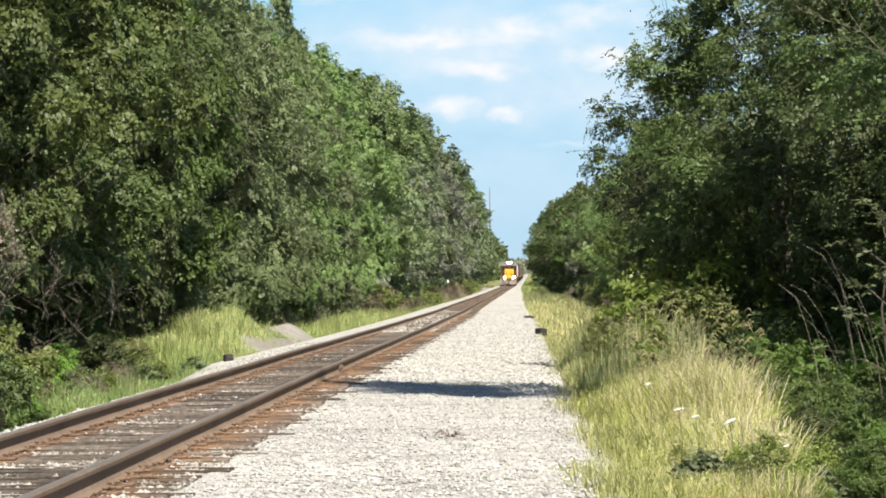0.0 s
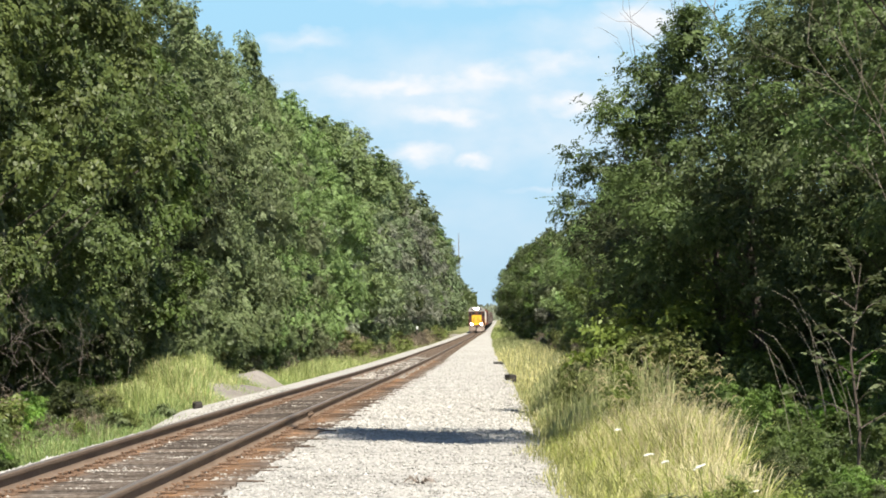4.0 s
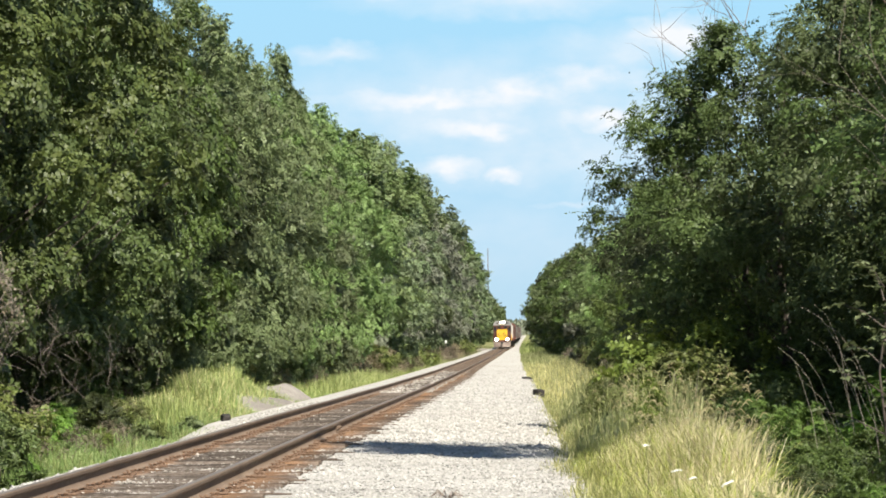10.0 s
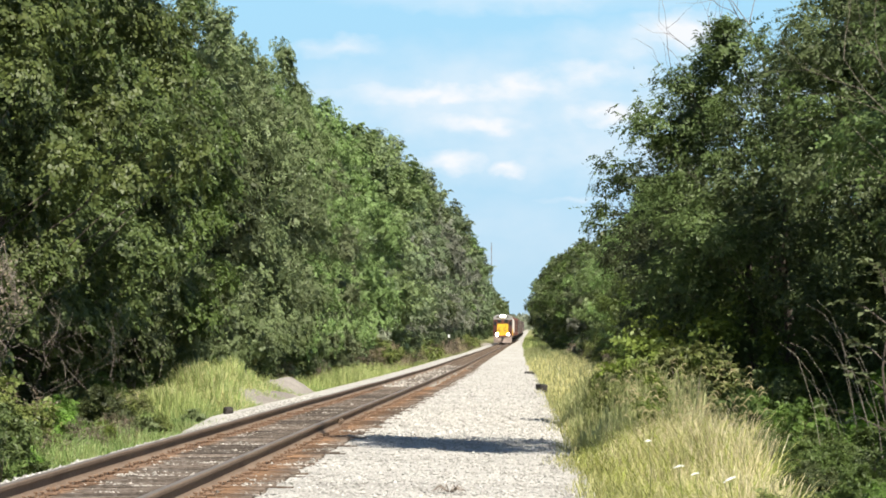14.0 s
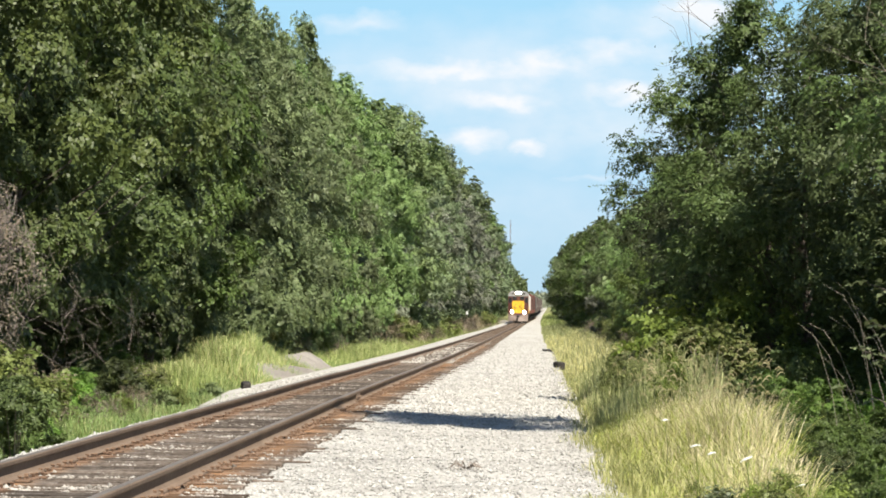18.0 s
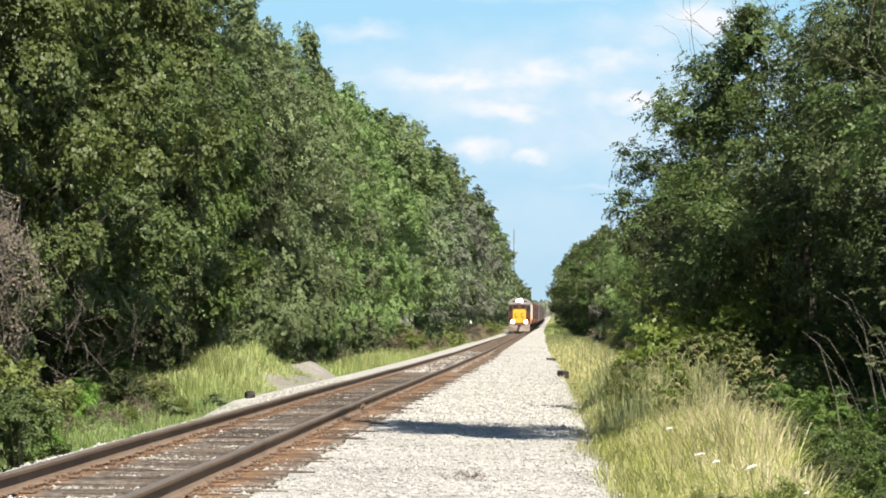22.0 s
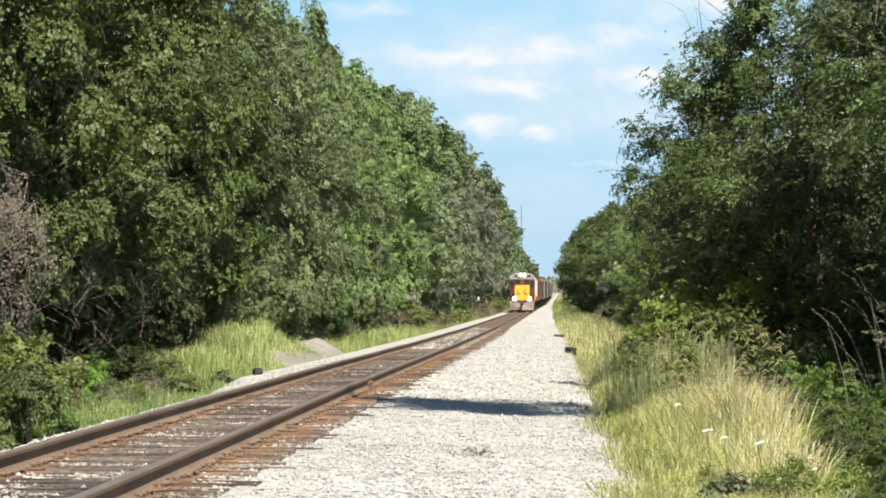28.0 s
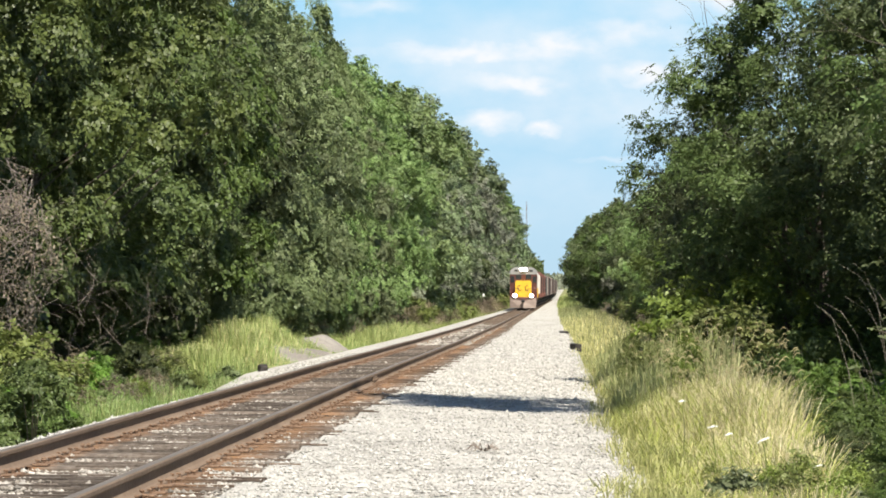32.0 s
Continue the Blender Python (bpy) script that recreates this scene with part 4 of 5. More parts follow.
bushes = [
    make_bush("shrub", 41, 2.4, 1.6, 22, 0.5, 36, 12, 0.11, "dim", "dark-green shrub at the foot of the trees", SHRUB),
    make_bush("shrub", 42, 2.2, 1.5, 20, 0.5, 36, 12, 0.105, "weed", "light-green shrub at the wood's edge", SHRUB),
    make_bush("dry_shrub", 43, 2.0, 1.5, 18, 0.48, 22, 7, 0.11, "brown", "brownish half-dead shrub full of dry stems", SHRUB, 0.3, 40),
    make_bush("shrub", 44, 2.4, 1.4, 20, 0.5, 36, 12, 0.115, "bright", "fresh bright-green shrub below the trees", SHRUB),
]
# (kind, x, y, scale)
for kind, x, y, s in [(3, -7.3, 43.6, 0.5), (3, -7.7, 45.0, 0.62), (3, -8.1, 46.6, 0.66), (3, -8.5, 48, 0.75), (3, -7.6, 47.4, 0.48), (3, -8.0, 49.4, 0.55), (1, -8.9, 50.5, 0.8), (3, -8.5, 51.8, 0.6),
                      (2, -8.8, 53.5, 0.7), (1, -9.5, 55.2, 0.7), (3, -10.4, 59.2, 1.25), (3, -9.0, 55.5, 0.75), (3, -9.3, 58.0, 0.9), (3, -9.2, 61.0, 0.95), (3, -9.5, 64.0, 1.0), (2, -8.3, 58.8, 0.5), (2, -8.0, 61.8, 0.4),
                      (2, -8.4, 64.5, 0.5), (0, -9.0, 66.0, 0.55), (2, -8.6, 67.5, 0.5), (2, -9.3, 71, 0.5), (1, -9.6, 76, 0.6), (2, -9.8, 80, 0.5),
                      (1, -11.2, 104, 0.9), (3, -11.0, 112, 1.1), (1, -11.3, 120, 1.2), (3, -11.2, 127, 1.2), (0, -11.2, 133, 1.0), (2, -10.6, 138, 1.0), (3, -11.4, 147, 1.2), (2, -10.4, 152, 1.1), (2, -10.7, 160, 1.1), (1, -11.4, 170, 1.1),
                      (0, -12.6, 60, 1.3), (0, -13.0, 67.5, 1.3), (0, -13.2, 73, 1.5), (0, -13.0, 80, 1.4), (0, -13.0, 86, 1.4), (3, -12.3, 91, 1.3), (0, -12.4, 96, 1.4), (3, -12.0, 101, 1.4), (1, -11.6, 108, 1.2), (0, -13.5, 70, 1.8), (0, -13.6, 83, 1.8), (0, -13.6, 64, 1.8)]:
    put(bushes[kind], x, y, s, 61.0 * y, 1.0)
for y in np.arange(182, 560, 7.0):
    put(bushes[int(rng.choice([2, 2, 2, 1, 0]))], float(mid_x(y)) - 6.0 + float(rng.uniform(-0.8, 0.6)), float(y), float(rng.uniform(1.1, 1.8)), float(y * 40), 1.0)
for kind, x, y, s in [(3, 4.2, 47, 0.8), (3, 3.7, 50, 0.85), (3, 4.0, 52, 1.1), (1, 2.8, 53.5, 0.95), (1, 3.3, 56, 1.3), (3, 2.8, 59, 1.15), (1, 2.9, 62, 0.9), (3, 3.6, 66, 1.1), (1, 4.2, 71, 1.3), (3, 4.4, 79, 1.2), (1, 4.8, 86, 1.3), (3, 5.0, 95, 1.3), (0, 6.4, 57, 1.7), (0, 7.6, 60, 1.9), (0, 5.6, 63, 1.5), (0, 8.4, 55, 1.9), (1, 3.7, 74, 0.9), (1, 3.9, 80, 0.8), (1, 4.2, 88, 0.9), (1, 4.3, 101, 0.9),
                      (1, 4.6, 112, 0.9), (2, 4.6, 128, 1.0), (2, 4.7, 160, 1.0), (2, 4.8, 205, 1.1), (2, 4.9, 275, 1.2),
                      (0, 4.9, 37, 0.8), (0, 7.0, 43, 1.2), (0, 6.2, 47, 1.3), (0, 6.3, 41, 1.1), (3, 5.9, 50, 1.2), (0, 5.6, 54, 1.1), (0, 4.0, 36, 0.65), (0, 3.7, 40.5, 0.5), (0, 7.4, 48, 1.3), (0, 7.0, 53, 1.2), (0, 9.0, 45, 1.6), (0, 9.5, 51, 1.6), (0, 4.6, 33, 0.55), (3, 4.1, 41, 0.5), (0, 5.4, 31, 0.9)]:
    put(bushes[kind], x, y, s, 53.0 * y, 1.0)

for y in np.arange(92, 340, 8.0):
    put(bushes[int(rng.choice([1, 2, 3, 1]))], float(mid_x(y)) + 9.5 + float(rng.uniform(-0.5, 0.5)), float(y), float(rng.uniform(0.9, 1.4)), float(y * 37), 1.0)

r = np.random.default_rng(88)
for k in range(20):
    y = float(r.uniform(25, 42))
    x = float(np.interp(y, *GRASS_END)) + 0.35 + float(r.uniform(0, 1.5))
    put(bushes[(0, 0, 3, 0, 0)[k % 5]], x, y, float(r.uniform(0.26, 0.42)) * (1 + 0.25 * (x > 3)), 71.0 * k, 1.0)

# sapling with large pale leaves at the wood's edge
sap = tagged(new("sapling"), "slender sapling with large pale-green leaves", "sapling")
r = np.random.default_rng(9)
f = Form()
tips = []
f.tube([(0, 0, -0.1), (0.05, 0, 0.9), (-0.02, 0.05, 1.8), (0.1, 0, 2.9)], [0.022, 0.018, 0.013, 0.005], 6)
for k in range(13):
    z0, a = 0.9 + 0.16 * k, 2.4 * k
    ln = 0.75 - 0.035 * k
    tip = (math.cos(a) * ln, math.sin(a) * ln, z0 + 0.28)
    part("branch", Form().tube([(0.02, 0, z0), (tip[0] * 0.5, tip[1] * 0.5, z0 + 0.2), tip], [0.01, 0.007, 0.003], 5), M["bark"], sap)
    tips += [(tip[0] * q, tip[1] * q, z0 + 0.3 * q) for q in (0.5, 0.75, 1.0)]
part("stem", f, M["bark"], sap)
tips = np.array(tips)
part("foliage", leaves(r, tips, unit(tips) * 0.5 + np.array([0, 0, 0.6]), 9, 0.3, 0.1, M["lime"], "foliage", 0.55), None, sap)
sap.matrix_basis = pose(3.55, 31, float(ground_z(3.55, 31)), 0, 0, 20) @ Matrix.Diagonal((0.9, 0.9, 0.82, 1))


# ---- bare and dead wood ----
def bare_branch(form, r, a, way, length, radius, depth):
    """A crooked bare branch that forks."""
    pts, p, d = [Vector(a)], Vector(a), Vector(way).normalized()
    for k in range(4):
        d = (d + Vector(r.normal(0, 0.16, 3)) + Vector((0, 0, 0.03))).normalized()
        p = p + d * length / 4
        pts.append(p.copy())
        if depth > 0 and k > 0:
            side = (d + Vector(r.normal(0, 0.55, 3))).normalized()
            bare_branch(form, r, p, side, length * r.uniform(0.4, 0.62), radius * 0.55, depth - 1)
    form.tube(pts, [radius * q for q in (1, 0.85, 0.68, 0.5, 0.25)], 5)


def dead_tree(x, y, height, seed, label, forks=7, thick=0.05):
    r = np.random.default_rng(seed)
    top = tagged(new("dead_tree"), label, "dead tree")
    part("trunk", Form().tube([(0, 0, -0.2), (0.05, 0.02, height * 0.4), (-0.05, 0, height * 0.75)], [thick, thick * 0.8, thick * 0.45], 7), M["dead"], top)
    for k in range(forks):
        f = Form()
        z = height * r.uniform(0.35, 0.75)
        a = r.uniform(0, 6.28)
        bare_branch(f, r, (0, 0, z), (math.cos(a) * 0.8, math.sin(a) * 0.5, 0.75), height * 0.3, thick * 0.42, 2)
        part("branch", f, M["dead"], top)
    top.matrix_basis = pose(x, y, float(ground_z(x, y)))
    return top


dead_tree(5.0, 60.6, 9.8, 3, "bare dead tree with fine grey twigs among leafy ones", 9, 0.035)
dead_tree(4.9, 36.5, 6.4, 5, "bare grey branches reaching out of the roadside trees", 8, 0.014)


def tangle(x, y, count, length, seed, label, top_z=2.2, wood="bark", thin=0.006):
    """Many thin bare twigs springing from one spot."""
    r = np.random.default_rng(seed)
    top = tagged(new("dead_brush"), label, "brush")
    f = Form()
    for k in range(count):
        a = r.uniform(0, 6.28)
        bare_branch(f, r, (r.normal(0, 0.6), r.normal(0, 0.8), r.uniform(0, top_z)), (math.cos(a), math.sin(a), r.uniform(0.1, 1.3)), length * r.uniform(0.6, 1.2), thin, 2)
    tagged(part("twig_mass", f, M[wood], top), kind="stuff")
    top.matrix_basis = pose(x, y, float(ground_z(x, y)))


def vine_mass(x, y, domes, strands, seed, label, wood="vine", thin=0.006):
    """Dead vines that hang in curtains over low domes, with a few dry leaves left on them."""
    r = np.random.default_rng(seed)
    top = tagged(new("dead_vines"), label, "vines")
    f, tips = Form(), []
    for cx, cy, cz, rad in domes:
        for k in range(strands):
            a, up, run = r.uniform(3.3, 6.1), r.uniform(-0.2, 1.4), r.choice([-1.1, -0.5, 0.4, 1.0])
            pts = []
            for q in np.linspace(0, 1, 6):
                w = up - q * r.uniform(0.1, 0.9)
                b = a + q * run
                pts.append((cx + rad * math.cos(b) * math.cos(w) + float(r.normal(0, 0.13)), cy + rad * math.sin(b) * math.cos(w) + float(r.normal(0, 0.13)),
                            max(-0.1, cz + rad * 1.15 * math.sin(w) - 0.15 * q * q * rad + float(r.normal(0, 0.12)))))
            f.tube(pts, [thin * s for s in (0.7, 1, 1, 0.9, 0.7, 0.4)], 4)
            tips += pts[2:]
    tagged(part("strand_mass", f, M[wood], top), kind="stuff")
    tips = np.array(tips)[r.random(len(tips)) < 0.35]
    part("dry_leaves", leaves(r, tips, np.tile(np.array([0.3, -0.8, 0.5]), (len(tips), 1)), 4, 0.25, 0.075, M["brown"], "dry_leaves", 0.45, jitter=0.5), None, top)
    top.matrix_basis = pose(x, y, float(ground_z(x, y)))


vine_mass(-9.95, 57.5, [(-0.3, 0, 3.1, 1.0), (-0.8, 0.6, 4.0, 0.9), (-0.6, 0.2, 2.0, 0.9)], 80, 6, "grey-brown dead vines hanging over the wood's edge")
tangle(-10.2, 58.0, 18, 1.2, 16, "tangle of dead grey-brown stems below the trees", 3.6, "vine", 0.005)
tangle(-10.4, 65.5, 10, 1.6, 9, "pale dead branches sticking out of the shade", 3.0, "dead", 0.005)
tangle(-10.4, 69, 10, 1.4, 7, "leafless grey-brown tangle below the trees", 2.4, "vine", 0.005)
tangle(-10.4, 74, 12, 1.5, 12, "pale dead sticks in deep shade", 2.4, "dead", 0.005)


def arching_stems(x, y, count, seed, label, reach=1.2, rise=1.7, lean=-1):
    r = np.random.default_rng(seed)
    top = tagged(new("dead_brush"), label, "brush")
    for k in range(count):
        a0 = Vector((r.uniform(-0.3, 0.6), r.uniform(-0.6, 0.6), -0.05))
        tip = Vector((lean * reach * r.uniform(0.6, 1.1), r.uniform(-0.5, 0.5), rise * r.uniform(0.7, 1.1)))
        pts = [a0 + Vector((tip.x * q ** 1.4, tip.y * q, tip.z * (1 - (1 - q) ** 1.7))) + Vector(r.normal(0, 0.012, 3)) for q in (0, 0.2, 0.4, 0.6, 0.8, 1.0)]
        part("stem", Form().tube(pts, [0.003, 0.003, 0.0028, 0.0025, 0.002, 0.0012], 5), M["cane"], top)
    top.matrix_basis = pose(x, y, float(ground_z(x, y)))


arching_stems(3.75, 37.0, 5, 2, "long pale dry stems arching out of the grass", 0.75, 1.9)
arching_stems(3.6, 36.0, 3, 4, "long bare canes leaning over the grass", 0.5, 1.6)
arching_stems(4.0, 38.0, 3, 14, "thin pale canes rising before dark foliage", 0.9, 2.2)

# ---- seed heads, flowers and weeds in the tall grass ----
r = np.random.default_rng(21)
spikes = []
n = 380
y = 1 / (1 / 31 + r.random(n) * (1 / 58 - 1 / 31))
x = 1.1 + r.random(n) * (np.interp(y, *GRASS_END) - 1.0)
z = ground_z(x, y) + r.uniform(0.6, 1.2, n) * (0.85 + 0.35 * np.exp(-((y - 39) / 6) ** 2))
a = r.uniform(0, 6.28, n)
for k in range(4):
    q0, q1 = k / 4, (k + 1) / 4
    way = np.stack([np.cos(a), np.sin(a) * 0.4, np.zeros(n)], -1)

    def arc(q):
        return np.stack([x, y, z], -1) + way * (0.095 * q)[..., None] * np.ones((n, 1)) + np.array([0, 0, 1.0]) * (0.06 * np.sin(2.6 * q))[..., None] * np.ones((n, 1))

    p0, p1 = arc(np.full(n, q0)), arc(np.full(n, q1))
    wide = np.cross(way, (0, 0, 1)) * 0 + np.array([0, 0, 0.0055])
    tap0, tap1 = (0.5, 1.0, 1.0, 0.7)[k], (1.0, 1.0, 0.7, 0.2)[k]
    spikes.append(np.stack([p0 - wide * tap0, p1 - wide * tap1, p1 + wide * tap1, p0 + wide * tap0], 1))
tagged(new("seed_heads", quads("seed_heads", np.concatenate(spikes), M["seed"])), "drooping tan seed heads of foxtail grass", "grass", kind="stuff")


def flower(x, y, z, size, tilt):
    top = tagged(new("wild_carrot"), "white flat-topped wild carrot flower on a thin stem", "flower", "wild flowers in the grass")
    g = float(ground_z(x, y))
    part("stem", Form().tube([(0, 0, 0), (0.03, 0, (z - g) * 0.6), (0, 0, z - g - 0.03)], [0.004, 0.004, 0.003], 5), M["weed"], top)
    q = np.random.default_rng(int(x * 1000))
    f = Form()
    for k in range(26):
        rr, aa = size * math.sqrt(q.random()), q.uniform(0, 6.28)
        f.box(rr * math.cos(aa), rr * math.sin(aa), z - g + 0.01 * (1 - (rr / size) ** 2) + rr * math.cos(aa) * tilt, 0.017, 0.017, 0.008, 0.002)
    tagged(part("umbel", f, M["petal"], top), "white umbel of tiny flowers", kind="stuff")
    top.matrix_basis = pose(x, y, g)


for x, y, z, s, tilt in [(1.30, 26.5, 0.24, 0.04, 0.2), (1.41, 26.0, 0.20, 0.03, 0.25), (1.66, 25.5, 0.18, 0.045, 0.5), (1.18, 30.0, 0.34, 0.028, 0.1), 
                         (2.05, 25.0, 0.0, 0.04, 0.2)]:
    flower(x, y, z, s, tilt)

weeds = [make_bush("weed", 51, 0.55, 0.35, 11, 0.2, 18, 7, 0.08, "lime", "leafy green weed at the edge of the gravel", "weeds", 0.6, 9),
         make_bush("weed", 52, 0.8, 0.35, 11, 0.2, 18, 7, 0.07, "weed", "tall yellow-green weed in the grass", "weeds", 0.35, 9),
         make_bush("weed", 53, 1.15, 0.3, 13, 0.17, 18, 8, 0.085, "weed", "tall feathery olive weed beside the gravel", "weeds", 0.22, 12)]
for k in range(20):
    x, y = float(r.uniform(1.35, 2.5)), float(r.uniform(23.0, 28.0))
    put(weeds[int(r.integers(2))], x, y, float(r.uniform(0.4, 0.75)), 77.0 * k, 1.0)
for k in range(16):
    put(bushes[(0, 3)[k % 4 == 0]], float(r.uniform(1.95, 3.0)), float(r.uniform(24.5, 31)), float(r.uniform(0.2, 0.32)), 67.0 * k, 1.0)
for k in range(9):
    y = float(r.uniform(46, 70))
    put(weeds[2], float(r.uniform(1.2, 2.6)), y, float(r.uniform(0.75, 1.15)), 77.0 * k, 1.1)
for k in range(26):
    y = float(r.uniform(55, 76))
    put(weeds[int(r.integers(2))], float(r.uniform(-9.6, -7.6)), y, float(r.uniform(0.7, 1.4)), 91.0 * k, 1.0)

# ---- odds and ends by the track ----
P_WHITE = noisy("weathered_white", [(0.2, (0.5, 0.5, 0.48)), (0.8, (0.8, 0.8, 0.77))], 8, 1, 0.6, 0.1)


def chunk(name, x, y, z, size, label, turn, seed):
    f = Form().box(0, 0, 0, *size, 0.03)
    f.v = [tuple(Vector(p) * (1 + 0.22 * noise.noise(Vector(p) * 9 + Vector((seed, 0, 0))))) for p in f.v]
    ob = tagged(new(name, f.mesh(name, M["char"])), label, "debris")
    ob.matrix_basis = pose(x, y, z + size[2] / 2 - 0.02, 3, 2, turn)
    return ob


chunk("tie_stub", -6.6, 70.5, bed_z(-6.6, 70.5), (0.2, 0.36, 0.16), "blackened stub of an old sleeper on the ballast's edge", 12, 1)
chunk("tie_stub", 0.58, 102, bed_z(0.58, 102), (0.25, 0.5, 0.24), "black chunk of tarred wood at the road's edge", 20, 5)
chunk("tie_stub", 0.28, 150, bed_z(0.28, 150), (0.4, 0.6, 0.11), "dark flat piece of old sleeper lying on the gravel", 8, 9)
chunk("tie_stub", -8.25, 101, float(ground_z(-8.25, 101)) + 0.12, (0.3, 0.9, 0.16), "dark broken timber on the gravel mound", 60, 3)

clump = tagged(new("dry_weed"), "small crumpled dry weed lying on the gravel", "debris")
r = np.random.default_rng(4)
for k in range(16):
    a = r.uniform(0, 6.28)
    f = Form().tube([(0.09 * math.cos(a) * 0.3, 0.09 * math.sin(a) * 0.3, 0.01), (0.1 * math.cos(a), 0.12 * math.sin(a), r.uniform(0.03, 0.09)), (0.17 * math.cos(a), 0.2 * math.sin(a), 0.012)], [0.006, 0.006, 0.003], 5)
    part("stalk", f, M["dead"], clump)
clump.matrix_basis = pose(-0.75, 31.9, bed_z(-0.75, 31.9))


def heap(name, x, y, half_x, half_y, high, label):
    n = 22
    vs, fs = [], []
    for j in range(n + 1):
        for i in range(n + 1):
            u, v = 2 * i / n - 1, 2 * j / n - 1
            d = math.hypot(u, v)
            px, py = x + u * half_x, y + v * half_y
            vs.append((px, py, float(ground_z(px, py)) - 0.06 + high * max(0.0, 1 - d * d) * (1 + 0.5 * noise.noise((px * 0.9, py * 0.25, 4))) + 0.07 * noise.noise((px * 2, py * 2, 1))))
    for j in range(n):
        for i in range(n):
            fs.append((j * (n + 1) + i, j * (n + 1) + i + 1, (j + 1) * (n + 1) + i + 1, (j + 1) * (n + 1) + i))
    return tagged(new(name, mesh_from(name, vs, fs, M["grit"], True)), label, "gravel", kind="structure")


heap("gravel_apron", -7.35, 96, 1.2, 20, 0.30, "grey gravel spilling from the trackbed into the grass")
heap("gravel_apron", -8.15, 107, 1.25, 9.0, 0.72, "low heap of pale gravel beside the track")
heap("gravel_apron", -8.3, 600, 3.5, 50, 0.5, "pale gravel where a lane meets the track")

post = tagged(new("marker_post"), "wooden post with a small white plate beside the track", "post")
part("shaft", Form().box(0, 0, 1.2, 0.1, 0.1, 2.6, 0.02), M["bark"], post, "weathered grey wooden shaft")
part("plate", Form().box(0, -0.07, 2.45, 0.22, 0.03, 0.36, 0.01), P_WHITE, post, "small white plate")
post.matrix_basis = pose(-8.6, 363, float(ground_z(-8.6, 363)))

mast = tagged(new("radio_mast"), "thin grey lattice radio mast far beyond the trees", "mast")
f = Form()
for k in range(3):
    f.tube([(0.42 * math.cos(k * 2.094), 0.42 * math.sin(k * 2.094), -10), (0.3 * math.cos(k * 2.094), 0.3 * math.sin(k * 2.094), 62)], 0.09, 5)
part("leg_frame", f, M["rail"], mast)
f = Form()
for k in range(60):
    for q in range(3):
        f.tube([(0.38 * math.cos(q * 2.094), 0.38 * math.sin(q * 2.094), k), (0.38 * math.cos(q * 2.094 + 2.094), 0.38 * math.sin(q * 2.094 + 2.094), k + 1)], 0.05, 4)
part("lattice", f, M["rail"], mast)
mast.matrix_basis = pose(-20.5, 2000, 0)


# ---- train ----
def paint(name, color, rough=0.45, dirt=0.35):
    c = np.array(color)
    return noisy(name, [(0.2, tuple(c * (1 - dirt))), (0.5, tuple(c)), (0.85, tuple(np.minimum(1, c * 1.12)))], 5, 0.7, rough, 0.05, spec=0.5)


P = dict(
    silver=paint("silver_paint", (0.27, 0.27, 0.265), 0.5),     yellow=paint("yellow_paint", (0.70, 0.42, 0.03)), pilot=paint("dusty_pilot", (0.22, 0.17, 0.14), 0.7), maroon=paint("maroon_paint", (0.085, 0.027, 0.021)),
    black=paint("black_paint", (0.025, 0.024, 0.023), 0.9), grey=paint("hopper_grey", (0.52, 0.50, 0.45), 0.6), red=paint("oxide_red", (0.15, 0.055, 0.04), 0.7),
    steel=paint("wheel_steel", (0.12, 0.10, 0.09), 0.5), roof=paint("roof_grey", (0.30, 0.29, 0.28), 0.6),
)
P["glass"] = shader("cab_glass")[0]
P["glass"].node_tree.nodes["Principled BSDF"].inputs["Base Color"].default_value = (0.02, 0.025, 0.03, 1)
P["glass"].node_tree.nodes["Principled BSDF"].inputs["Roughness"].default_value = 0.06
P["lamp"] = lamp_glow("headlight_glow", (1.0, 0.93, 0.78), 60.0)


def wheels(parent, y):
    for dy in (-1.25, 1.25):
        f = Form()
        for s in (-0.755, 0.755):
            f.tube([(s - 0.07, y + dy, 0.5), (s + 0.07, y + dy, 0.5)], 0.5, 18)
        f.tube([(-0.8, y + dy, 0.5), (0.8, y + dy, 0.5)], 0.09, 8)
        part("wheelset", f, P["steel"], parent)
    f = Form()
    for s in (-0.98, 0.98):
        f.box(s, y, 0.58, 0.16, 3.1, 0.3, 0.05)
        for dy in (-1.25, 1.25):
            f.box(s * 1.08, y + dy, 0.5, 0.14, 0.36, 0.36, 0.04)
    f.box(0, y, 0.62, 1.8, 0.5, 0.3, 0.05)
    part("truck_frame", f, P["black"], parent)


